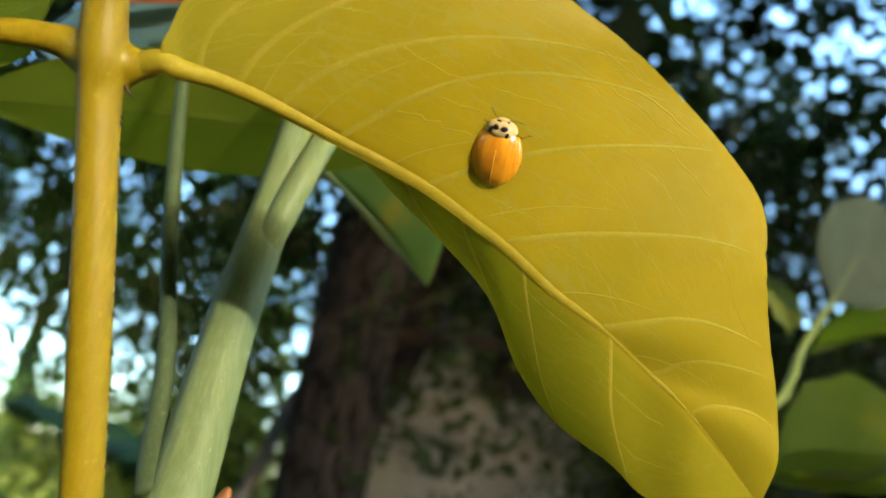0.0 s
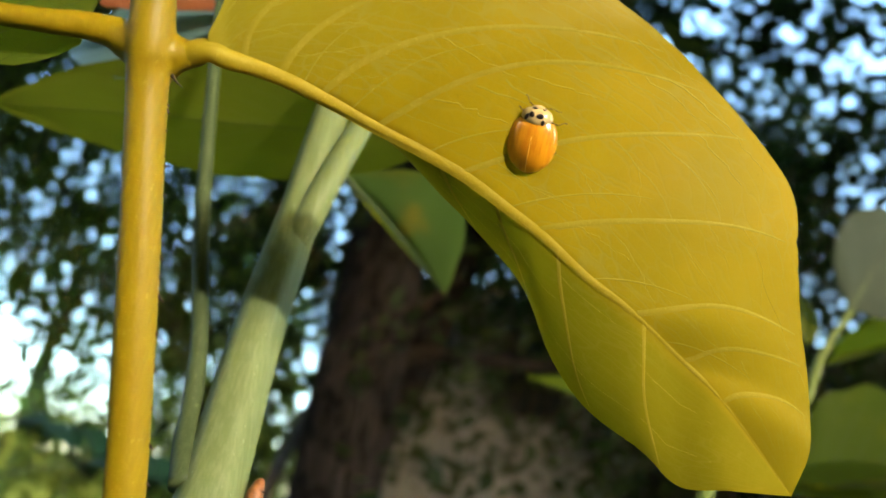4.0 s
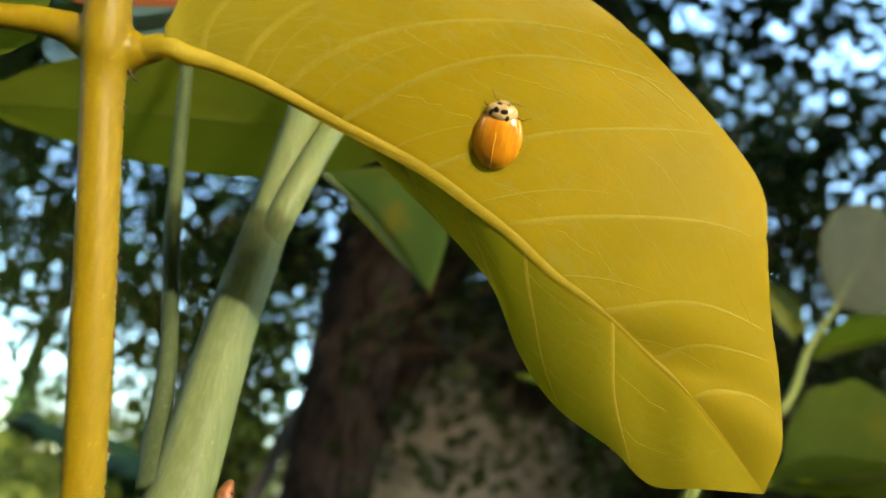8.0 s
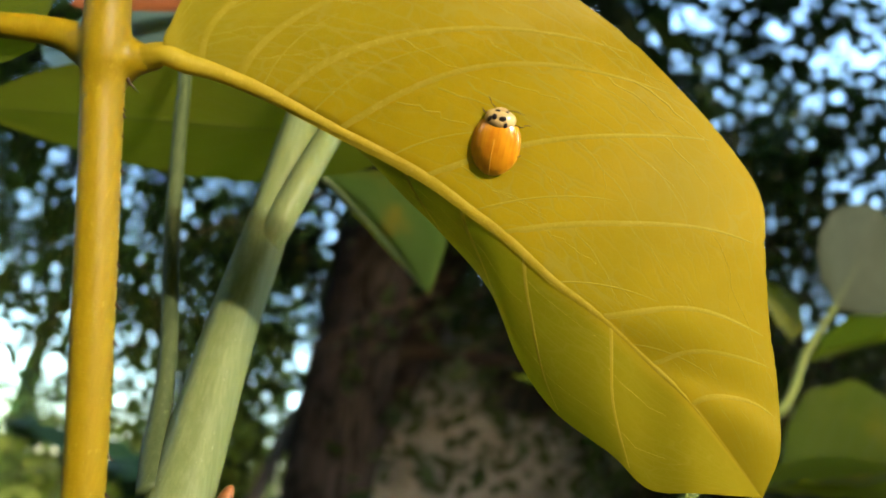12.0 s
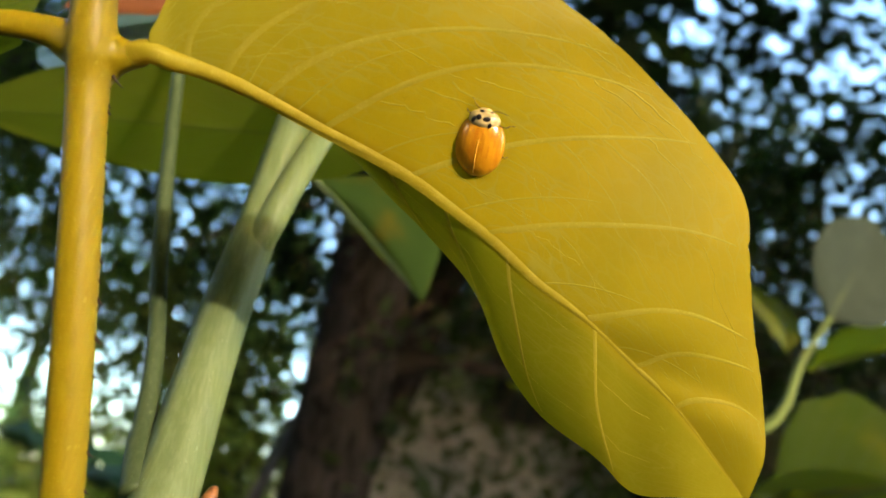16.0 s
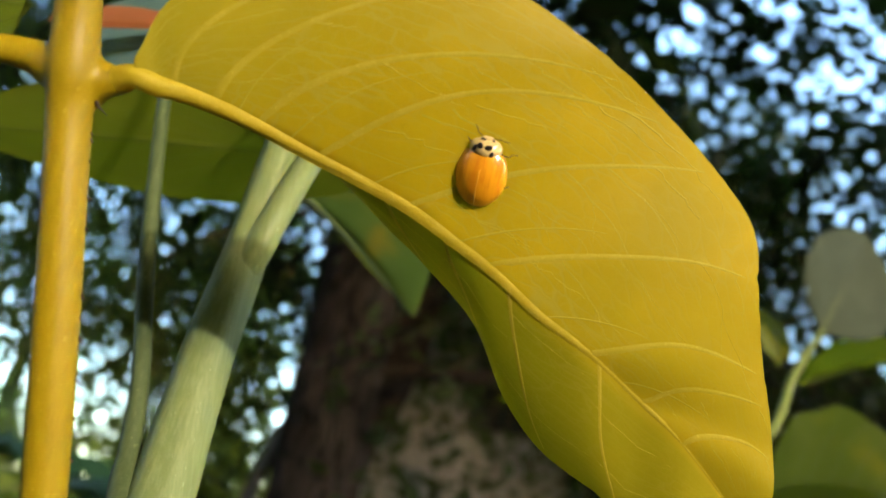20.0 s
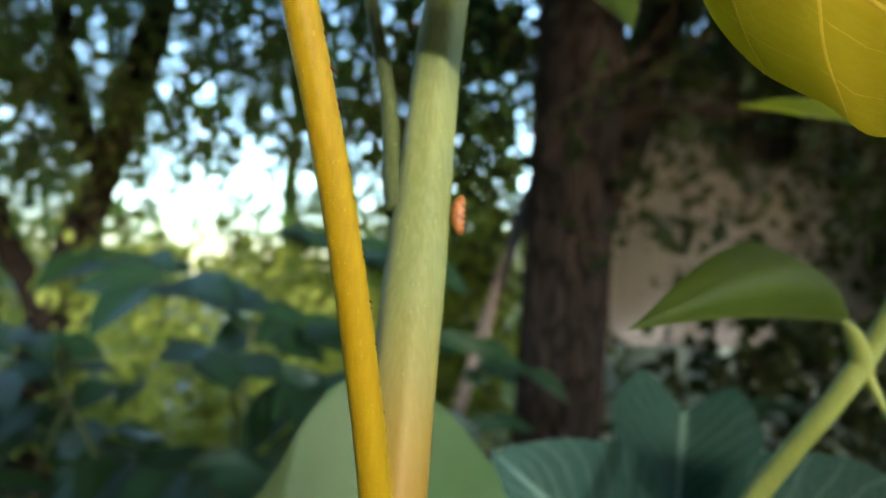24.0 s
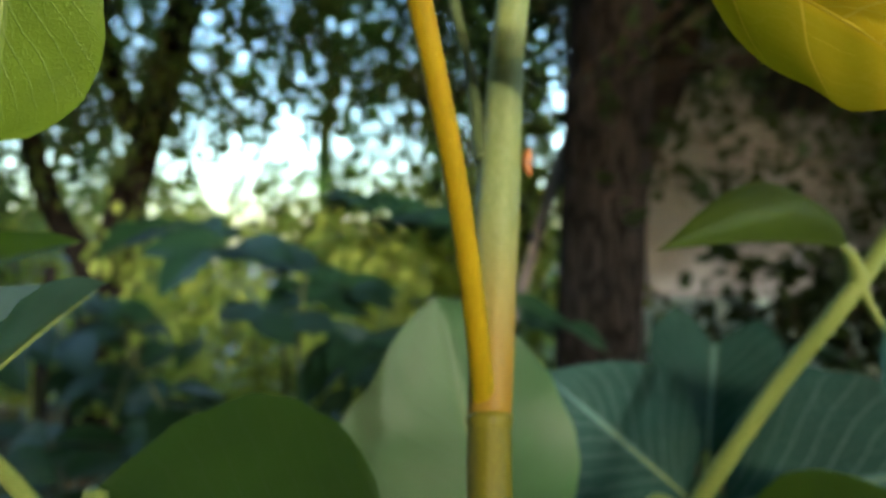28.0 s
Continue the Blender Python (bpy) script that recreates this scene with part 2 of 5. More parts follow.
def vein_material(name, colour, other, through_colour, share):
    """A fleshy vein with fine down, some light through it."""
    m, nt, bsdf, out = nodes_of(name)
    g = Net(nt)
    p = g.coords("Object")
    base = g.mix(g.ramp(g.noise(600.0, 4.0, p), 0.35, 0.7), colour, other)
    base = g.mix(g.math("MULTIPLY", g.ramp(g.noise(2600.0, 2.0, p), 0.58, 0.72), 0.5), base, tuple(min(0.8, c * 1.35 + 0.02) for c in other))
    g.put(base, bsdf.inputs["Base Color"])
    bsdf.inputs["Roughness"].default_value = 0.6
    bsdf.inputs["Specular IOR Level"].default_value = 0.25
    g.put(g.bump(g.noise(2400.0, 3.0, p), 0.13, 0.0004), bsdf.inputs["Normal"])
    tr = g.add("ShaderNodeBsdfTranslucent")
    tr.inputs["Color"].default_value = (*through_colour, 1)
    both = g.add("ShaderNodeMixShader")
    both.inputs[0].default_value = share
    g.put(bsdf.outputs[0], both.inputs[1])
    g.put(tr.outputs[0], both.inputs[2])
    g.put(both.outputs[0], out.inputs["Surface"])
    return m


def crowd_material(name, colour, other, through_colour, share=0.45, rough=0.55):
    """Leaves of a crown, each in a tone of its own."""
    m, nt, bsdf, out = nodes_of(name)
    g = Net(nt)
    geo = g.add("ShaderNodeNewGeometry")
    r = geo.outputs["Random Per Island"]
    base = g.mix(r, colour, other)
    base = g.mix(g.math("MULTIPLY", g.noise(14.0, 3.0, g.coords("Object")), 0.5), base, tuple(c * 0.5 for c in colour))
    g.put(base, bsdf.inputs["Base Color"])
    bsdf.inputs["Roughness"].default_value = rough
    bsdf.inputs["Specular IOR Level"].default_value = 0.3
    tr = g.add("ShaderNodeBsdfTranslucent")
    g.put(g.mix(r, through_colour, tuple(c * 0.7 for c in through_colour)), tr.inputs["Color"])
    both = g.add("ShaderNodeMixShader")
    both.inputs[0].default_value = share
    g.put(bsdf.outputs[0], both.inputs[1])
    g.put(tr.outputs[0], both.inputs[2])
    g.put(both.outputs[0], out.inputs["Surface"])
    return m


def stem_material(name, colour, other, streak, rough=0.45, hair=0.4, low=None, span=(0.0, 1.0), through=0.0):
    """A plant's stem: streaks along it, fine dots and down; low: its colour at the foot."""
    m, nt, bsdf, out = nodes_of(name)
    g = Net(nt)
    p = g.coords("Object")
    along = g.noise(1.0, 4.0, g.scaled(p, 1500.0, 1500.0, 45.0))
    base = g.mix(g.ramp(along, 0.35, 0.7), colour, other)
    dots = g.ramp(g.noise(1.0, 2.0, g.scaled(p, 1500.0, 1500.0, 700.0)), 0.66, 0.74)
    base = g.mix(g.math("MULTIPLY", dots, 0.5), base, streak)
    if low:
        sep = g.add("ShaderNodeSeparateXYZ")
        g.put(p, sep.inputs[0])
        base = g.mix(g.ramp(sep.outputs[2], span[0], span[1]), low, base)
    g.put(base, bsdf.inputs["Base Color"])
    bsdf.inputs["Roughness"].default_value = rough
    bsdf.inputs["Specular IOR Level"].default_value = 0.25
    bsdf.inputs["Subsurface Weight"].default_value = through
    bsdf.inputs["Subsurface Radius"].default_value = (0.002, 0.0015, 0.0005)
    bsdf.inputs["Subsurface Scale"].default_value = 1.0
    fuzz = g.noise(2600.0, 2.0, p)
    g.put(g.bump(g.math("ADD", along, fuzz), hair, 0.0004), bsdf.inputs["Normal"])
    return m


def plain(name, colour, rough=0.6, metal=0.0, vary=0.25, scale=20.0, bump=0.0, distance=0.002, coat=0.0, second=None, sheer=0.0):
    m, nt, bsdf, out = nodes_of(name)
    g = Net(nt)
    p = g.coords("Object")
    f = g.noise(scale, 5.0, p)
    fine = g.noise(scale * 9, 3.0, p)
    base = g.mix(g.ramp(f, 0.3, 0.7), tuple(c * (1 - vary) for c in colour), second or colour)
    base = g.mix(g.math("MULTIPLY", fine, vary), base, tuple(c * 0.6 for c in colour))
    g.put(base, bsdf.inputs["Base Color"])
    g.put(g.math("MULTIPLY_ADD", f, 0.2, rough - 0.1), bsdf.inputs["Roughness"])
    bsdf.inputs["Metallic"].default_value = metal
    bsdf.inputs["Coat Weight"].default_value = coat
    bsdf.inputs["Coat Roughness"].default_value = 0.08
    if bump:
        g.put(g.bump(g.math("ADD", f, fine), bump, distance), bsdf.inputs["Normal"])
    return m


def bark_material(name, dark, light, moss):
    m, nt, bsdf, out = nodes_of(name)
    g = Net(nt)
    p = g.coords("Object")
    n = g.noise(1.0, 6.0, g.scaled(p, 26.0, 26.0, 5.0), 0.65)
    bent = g.add("ShaderNodeVectorMath", op="ADD")
    g.put(g.scaled(p, 40.0, 40.0, 6.0), bent.inputs[0])
    g.put(g.noise(9.0, 4.0, p, 0.6, "Color"), bent.inputs[1])
    cr = g.voronoi(1.0, bent.outputs[0], "DISTANCE_TO_EDGE")
    crack = g.ramp(cr, 0.0, 0.22)
    base = g.mix(n, dark, light)
    base = g.mix(crack, tuple(c * 0.35 for c in dark), base)
    base = g.mix(g.math("MULTIPLY", g.ramp(g.noise(7.0, 4.0, p), 0.55, 0.75), 0.5), base, moss)
    g.put(base, bsdf.inputs["Base Color"])
    bsdf.inputs["Roughness"].default_value = 0.9
    bsdf.inputs["Specular IOR Level"].default_value = 0.15
    g.put(g.bump(g.math("ADD", g.math("MULTIPLY", crack, 1.4), n), 0.9, 0.012), bsdf.inputs["Normal"])
    return m


def wing_material(name, dark, light):
    """A beetle's wing case: faint streaks along it under a clear gloss."""
    m, nt, bsdf, out = nodes_of(name)
    g = Net(nt)
    p = g.coords("Object")
    streak = g.noise(1.0, 3.0, g.scaled(p, 1900.0, 130.0, 300.0))
    cloud = g.noise(420.0, 3.0, p)
    base = g.mix(g.ramp(g.math("MULTIPLY_ADD", cloud, 0.4, g.math("MULTIPLY", streak, 0.6)), 0.36, 0.62), dark, light)
    g.put(base, bsdf.inputs["Base Color"])
    bsdf.inputs["Roughness"].default_value = 0.3
    bsdf.inputs["Coat Weight"].default_value = 0.75
    bsdf.inputs["Coat Roughness"].default_value = 0.12
    g.put(g.bump(g.noise(5200.0, 2.0, p), 0.12, 0.0001), bsdf.inputs["Normal"])
    return m


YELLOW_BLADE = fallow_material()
MIDRIB = vein_material("yellow_midrib", (0.50, 0.385, 0.012), (0.56, 0.44, 0.03), (0.55, 0.42, 0.008), 0.45)
SIDE_VEIN = vein_material("yellow_side_vein", (0.55, 0.44, 0.022), (0.60, 0.48, 0.04), (0.55, 0.43, 0.012), 0.5)
YELLOW_VEIN = stem_material("yellow_vein", (0.36, 0.265, 0.012), (0.385, 0.29, 0.02), (0.48, 0.39, 0.075), 0.7, 0.15)
PETIOLE = stem_material("yellow_petiole", (0.265, 0.182, 0.001), (0.295, 0.205, 0.002), (0.40, 0.30, 0.025), 0.44, 0.12, through=0.6)
OLIVE_STEM = stem_material("olive_stem", (0.115, 0.105, 0.004), (0.14, 0.13, 0.005), (0.20, 0.18, 0.02), 0.5, 0.12)
GREEN_STEM = stem_material("green_stem", (0.15, 0.185, 0.066), (0.185, 0.22, 0.09), (0.30, 0.34, 0.19), 0.5, 0.08, low=(0.24, 0.145, 0.010), span=(EYE - 0.060, EYE - 0.005), through=0.5)
GREEN_SIDE = stem_material("green_side_stem", (0.055, 0.076, 0.027), (0.07, 0.092, 0.037), (0.15, 0.18, 0.08), 0.5, 0.15)
LIME_STEM = stem_material("lime_stem", (0.17, 0.22, 0.05), (0.21, 0.26, 0.07), (0.30, 0.34, 0.14), 0.5, 0.15)
UNDER_LEAF = leaf_material("green_under_leaf", (0.055, 0.115, 0.012), (0.13, 0.20, 0.05), (0.16, 0.28, 0.008), 0.55, 0.45, ribs=10)
DEEP_LEAF = leaf_material("deep_green_leaf", (0.032, 0.075, 0.012), (0.085, 0.14, 0.04), (0.10, 0.19, 0.008), 0.48, 0.5, ribs=11, rib=0.5, slant=0.25)
DARK_LEAF = leaf_material("dark_green_leaf", (0.012, 0.055, 0.050), (0.17, 0.30, 0.27), (0.04, 0.12, 0.03), 0.2, 0.6, ribs=9, rib=0.62, sheen=0.15)
SAPLING_LEAF = leaf_material("sapling_leaf", (0.018, 0.055, 0.028), (0.07, 0.14, 0.08), (0.09, 0.17, 0.02), 0.25, 0.36, ribs=9, rib=0.3, sheen=0.5)
OLIVE_LEAF = leaf_material("olive_under_leaf", (0.15, 0.17, 0.012), (0.22, 0.24, 0.05), (0.40, 0.42, 0.01), 0.55, 0.5, ribs=9)
LIME_LEAF = leaf_material("lime_leaf", (0.085, 0.15, 0.02), (0.20, 0.28, 0.08), (0.44, 0.54, 0.01), 0.62, 0.42, ribs=9)
# sky reflected on these leaves is put into the bluish base colour
SKY_TINT_LEAF = leaf_material("sky_tinted_leaf", (0.13, 0.22, 0.25), (0.20, 0.29, 0.31), (0.20, 0.32, 0.05), 0.4, 0.4, ribs=9, sheen=0.5)
GREY_LEAF = leaf_material("grey_green_leaf", (0.075, 0.095, 0.065), (0.10, 0.12, 0.08), (0.12, 0.16, 0.06), 0.4, 0.65, ribs=9, sheen=0.15)
DUSK_LEAF = leaf_material("dull_green_leaf", (0.05, 0.078, 0.010), (0.09, 0.125, 0.03), (0.13, 0.165, 0.005), 0.5, 0.5, ribs=9)
GLOW_LEAF = leaf_material("lime_lit_leaf", (0.15, 0.20, 0.012), (0.21, 0.26, 0.04), (0.36, 0.46, 0.01), 0.55, 0.5, ribs=9)
BLOTCH_LEAF = leaf_material("blotched_green_leaf", (0.095, 0.14, 0.024), (0.21, 0.26, 0.09), (0.28, 0.34, 0.012), 0.5, 0.45, ribs=8, rib=0.7, patch=(0.34, 0.29, 0.015))
HEART_LEAF = leaf_material("broad_pale_leaf", (0.062, 0.14, 0.06), (0.16, 0.25, 0.12), (0.18, 0.31, 0.035), 0.52, 0.4, ribs=7, rib=0.45)
TURNING_LEAF = leaf_material("turning_leaf", (0.10, 0.155, 0.035), (0.2, 0.25, 0.09), (0.32, 0.38, 0.02), 0.55, 0.5, ribs=9, rib=0.6, patch=(0.36, 0.24, 0.02))
RUST_LEAF = leaf_material("rust_leaf", (0.34, 0.12, 0.03), (0.4, 0.2, 0.08), (0.5, 0.16, 0.02), 0.45, 0.5, ribs=9)
# shade of the backlit foliage is put into this near-black leaf colour
CROWN_SHADE_PAINT = crowd_material("shade_painted_crown", (0.015, 0.029, 0.011), (0.033, 0.050, 0.016), (0.09, 0.15, 0.02), 0.3)
# bush leaves far lighter than foliage, to carry missing sunlight in the colour
CROWN_SUN_PAINT = crowd_material("sun_painted_crown", (0.20, 0.29, 0.05), (0.60, 0.70, 0.17), (0.60, 0.74, 0.13), 0.45)
CROWN_HANG = crowd_material("hanging_crown", (0.045, 0.068, 0.02), (0.085, 0.11, 0.03), (0.28, 0.36, 0.04), 0.42)
BARK = bark_material("trunk_bark", (0.018, 0.0155, 0.0155), (0.058, 0.049, 0.047), (0.04, 0.037, 0.028))
BARK_DARK = bark_material("dark_bark", (0.016, 0.012, 0.010), (0.046, 0.036, 0.030), (0.028, 0.028, 0.018))
TWIG = plain("twig", (0.10, 0.07, 0.05), 0.8, vary=0.4, scale=60)
WALL = plain("house_plaster", (0.37, 0.355, 0.36), 0.9, vary=0.2, scale=3.0, bump=0.25, distance=0.004)
EARTH = plain("earth", (0.15, 0.10, 0.06), 0.95, vary=0.5, scale=4.0, bump=0.8, distance=0.03, second=(0.12, 0.13, 0.04))
WOOD_GREY = plain("grey_wood", (0.21, 0.185, 0.17), 0.85, vary=0.35, scale=25.0, bump=0.5)
METAL_ROOF = plain("zinc_roof", (0.42, 0.44, 0.48), 0.45, metal=0.5, vary=0.2, scale=6.0)
PAINT_BAND = plain("pale_green_sheet", (0.42, 0.55, 0.50), 0.5, vary=0.15, scale=5.0)
IRON = plain("iron_bar", (0.04, 0.035, 0.03), 0.6, metal=0.6, vary=0.3, scale=30)
GLASS_DARK = plain("window_glass", (0.03, 0.035, 0.04), 0.1, vary=0.1, scale=3, coat=0.6)
BROWN_PUPA = plain("pupa_shell", (0.33, 0.11, 0.028), 0.4, vary=0.5, scale=900.0, bump=0.3, distance=0.0003, second=(0.44, 0.17, 0.05))
THORN = plain("dark_thorn", (0.05, 0.025, 0.01), 0.6, vary=0.3, scale=900.0)
ELYTRA = wing_material("orange_wing_case", (0.56, 0.19, 0.002), (0.70, 0.30, 0.003))
LITTER = crowd_material("dry_litter", (0.16, 0.09, 0.04), (0.30, 0.19, 0.09), (0.2, 0.12, 0.04), 0.2, 0.8)
SUTURE = plain("pale_seam", (0.80, 0.42, 0.04), 0.35, vary=0.1, scale=600.0, coat=0.5)
CREAM = plain("cream_shield", (0.62, 0.44, 0.18), 0.3, vary=0.12, scale=700.0, coat=0.6)
BUG_BLACK = plain("black_mark", (0.02, 0.012, 0.01), 0.35, vary=0.3, scale=900.0)
BUG_LEG = plain("brown_leg", (0.07, 0.035, 0.012), 0.5, vary=0.4, scale=900.0)
FLY_BODY = plain("fly_body", (0.03, 0.025, 0.02), 0.5, vary=0.3, scale=900.0)
FLY_WING = plain("fly_wing", (0.25, 0.22, 0.18), 0.3, vary=0.2, scale=900.0)

# ---- the garden: ground, house, trees ----
def ground_sheet():
    n, far = 60, 60.0
    verts, faces = [], []
    for j in range(n + 1):
        for i in range(n + 1):
            x, y = ((2 * i / n - 1) ** 3) * far, ((2 * j / n - 1) ** 3) * far
            verts.append((x, y, 0.06 * noise.noise((x * 0.7, y * 0.7, 0))))
    for j in range(n):
        for i in range(n):
            a = j * (n + 1) + i
            faces.append((a, a + 1, a + n + 2, a + n + 1))
    ob = piece("ground", mesh_from("ground", verts, faces), EARTH)
    return tagged(ob, "bare brown garden earth with dry litter and weeds", "ground", kind="structure")


def leaf_cloud(name, places, size, material, parent, rng, long=1.7, droop=0.5, label=""):
    """Many small folded leaves at the places, as one mesh."""
    n = len(places)
    c = np.asarray(places, float)
    yaw = rng.uniform(0, 2 * np.pi, n)
    tilt = rng.normal(-droop, 0.55, n)
    roll = rng.normal(0, 0.7, n)
    d = np.stack([np.cos(yaw) * np.cos(tilt), np.sin(yaw) * np.cos(tilt), np.sin(tilt)], 1)
    s = np.stack([-np.sin(yaw), np.cos(yaw), 0 * yaw], 1)
    u = np.cross(d, s)
    side = s * np.cos(roll)[:, None] + u * np.sin(roll)[:, None]
    up = np.cross(side, d)
    k = size * rng.uniform(0.6, 1.35, n)[:, None]
    w = k / long
    v = np.stack([c, c + d * k * 0.38 + side * w * 0.5 + up * w * 0.12, c + d * k - up * k * 0.12,
                  c + d * k * 0.42 - side * w * 0.5 + up * w * 0.12, c + d * k * 0.75 + side * w * 0.34 - up * w * 0.02, c + d * k * 0.75 - side * w * 0.34 - up * w * 0.02], 1).reshape(-1, 3)
    base = np.arange(n)[:, None] * 6
    tris = (base[:, None, :] + np.array([[0, 1, 3], [1, 4, 3], [4, 5, 3], [4, 2, 5]])[None]).reshape(-1, 3)
    me = bpy.data.meshes.new(name)
    me.vertices.add(len(v))
    me.vertices.foreach_set("co", v.ravel())
    me.loops.add(tris.size)
    me.loops.foreach_set("vertex_index", tris.ravel())
    me.polygons.add(len(tris))
    me.polygons.foreach_set("loop_start", np.arange(len(tris)) * 3)
    me.polygons.foreach_set("loop_total", np.full(len(tris), 3))
    me.update(calc_edges=True)
    ob = piece(name, me, material, parent, label)
    ob["kind"] = "stuff"
    return ob


def sprays(rng, count, low, high, length, leaves, keep=None, hang=0.7, spread=0.05):
    """Twigs in a box, each a line with leaves along it. Gives leaf places and twig lines."""
    places, lines = [], []
    low, high = np.array(low), np.array(high)
    tries = 0
    while len(lines) < count and tries < count * 30:
        tries += 1
        p = rng.uniform(low, high)
        if keep and rng.uniform() > keep(p):
            continue
        yaw = rng.uniform(0, 2 * np.pi)
        d = np.array([np.cos(yaw), np.sin(yaw), -hang * rng.uniform(0.3, 1.7)])
        d /= np.linalg.norm(d)
        k = length * rng.uniform(0.6, 1.4)
        bend = np.array([0, 0, -0.35 * k * hang])
        s = np.linspace(0, 1, 5)[:, None]
        line = p + d * k * s + bend * s ** 2
        lines.append(line)
        t = rng.uniform(0.05, 1.0, leaves)[:, None]
        places.append(p + d * k * t + bend * t ** 2 + rng.normal(0, spread, (leaves, 3)))
    return np.concatenate(places), lines


def twigs(name, lines, radius, material, parent):
    verts, faces = [], []
    for line in lines:
        pts = [Vector(q) for q in line]
        v, f = tube_data(pts, [radius * (1 - 0.6 * n / (len(pts) - 1)) for n in range(len(pts))], 4, caps=False)
        b = len(verts)
        verts += v
        faces += [tuple(b + i for i in q) for q in f]
    ob = piece(name, mesh_from(name, verts, faces), material, parent)
    ob["kind"] = "stuff"
    return ob


def bark_tube(name, points, radii, material, parent, rows=70, sides=40, relief=0.06, seed=1):
    pts, rad = spline(points, rows), numbers(radii, rows)
    verts, faces = tube_data(pts, [1.0] * rows, sides)
    for n in range(rows):
        for k in range(sides):
            i = n * sides + k
            d = verts[i] - pts[n]
            a = d * 3.0
            rough = noise.fractal(Vector((a.x * 2.3 + seed, a.y * 2.3, pts[n].z * 3.0)), 1.0, 2.0, 4)
            plate = abs(noise.noise(Vector((a.x * 4.5, a.y * 4.5 + seed, pts[n].z * 5.0))))
            verts[i] = pts[n] + d * rad[n] * (1 + relief * rough + relief * 1.2 * plate)
    return piece(name, mesh_from(name, verts, faces), material, parent)


ground_sheet()
rng = np.random.default_rng(7)

# the large trunk in the middle distance
big = thing("tree", "tall garden tree with a thick furrowed brown trunk", "tree", place=(0.53, 2.62, 0))
bark_tube("trunk", [(-0.06, 0.0, -0.05), (-0.02, 0, 0.5), (0.015, 0, 1.2), (0.05, 0.0, 2.0), (0.12, 0.02, 3.0), (0.22, 0.1, 4.6)], [0.20, 0.148, 0.146, 0.146, 0.14, 0.1], BARK, big, rows=130, sides=56, relief=0.05)
bark_tube("limb", [(0.10, 0.1, 1.15), (0.20, 0.30, 1.50), (0.36, 0.42, 1.85), (0.62, 0.6, 2.6), (0.9, 0.8, 3.6)], [0.055, 0.075, 0.075, 0.065, 0.045], BARK_DARK, big, rows=50, sides=24, seed=3)
bark_tube("limb", [(0.10, 0.0, 1.72), (0.24, -0.02, 1.80), (0.5, -0.05, 1.82), (0.8, -0.05, 1.86), (1.3, 0.0, 2.05)], [0.05, 0.03, 0.026, 0.022, 0.014], BARK_DARK, big, rows=40, sides=14, seed=4)
bark_tube("limb", [(0.10, -0.02, 1.75), (0.20, -0.03, 1.93), (0.30, -0.05, 2.08), (0.5, -0.1, 2.5)], [0.03, 0.02, 0.018, 0.012], BARK_DARK, big, rows=30, sides=12, seed=5)
bark_tube("limb", [(0.15, 0.05, 3.2), (-0.4, 0.3, 3.9), (-1.2, 0.5, 4.3), (-2.2, 0.6, 4.3)], [0.07, 0.05, 0.035, 0.02], BARK_DARK, big, rows=40, sides=14, seed=6)


def fill(p):
    return 0.25 + 0.75 * (noise.noise(Vector(p) * 1.15) > -0.05)


def dense(p):
    low = 1.0 if p[2] > 2.5 else (0.3 if p[2] > 2.1 else 0.2)
    return low * (0.3 + 0.7 * (noise.noise(Vector(p) * 1.6 + Vector((9, 2, 4))) > -0.2))


places, lines = sprays(rng, 1450, (-0.3, -0.6, 1.55), (3.4, 2.2, 4.2), 0.42, 17, dense, 0.55)
places = np.asarray(places)
ragged = np.array([noise.noise(Vector(p) * 3.0 + Vector((4, 1, 7))) for p in places])
places = places[~((places[:, 0] > 1.35) & (places[:, 2] < 2.75) & (ragged > -0.05))]
leaf_cloud("crown", places, 0.075, CROWN_SHADE_PAINT, big, rng)


# leaves added out of view above this tree to block sky light
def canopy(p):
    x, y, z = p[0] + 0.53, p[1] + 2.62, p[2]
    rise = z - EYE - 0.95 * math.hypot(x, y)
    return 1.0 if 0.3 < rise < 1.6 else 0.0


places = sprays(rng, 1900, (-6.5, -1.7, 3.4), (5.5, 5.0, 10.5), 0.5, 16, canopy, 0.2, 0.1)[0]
leaf_cloud("upper_crown", places, 0.18, CROWN_SHADE_PAINT, big, rng)
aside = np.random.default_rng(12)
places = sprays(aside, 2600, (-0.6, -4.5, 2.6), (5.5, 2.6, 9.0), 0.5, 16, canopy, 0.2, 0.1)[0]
leaf_cloud("upper_crown", places, 0.2, CROWN_SHADE_PAINT, big, aside)
twigs("twig", lines, 0.004, TWIG, big)

# the forked tree on the other side, its branches hanging over the garden
fork_tree = thing("tree", "dark forked garden tree with hanging leafy branches against the sky", "tree", place=(-2.0, 4.44, 0))
bark_tube("trunk", [(-0.08, 0, -0.05), (-0.02, 0, 0.4), (0.03, 0, 0.95), (0.12, 0, 1.35), (0.28, 0, 1.85), (0.45, -0.1, 2.3), (0.8, -0.3, 3.2), (1.5, -0.5, 4.2)], [0.17, 0.14, 0.15, 0.105, 0.09, 0.085, 0.07, 0.04], BARK_DARK, fork_tree, seed=11)
bark_tube("limb", [(0.0, 0, 0.9), (-0.12, 0, 1.15), (-0.28, 0, 1.4), (-0.5, 0.1, 1.9), (-0.9, 0.1, 2.9)], [0.10, 0.08, 0.07, 0.06, 0.03], BARK_DARK, fork_tree, rows=40, sides=20, seed=12)
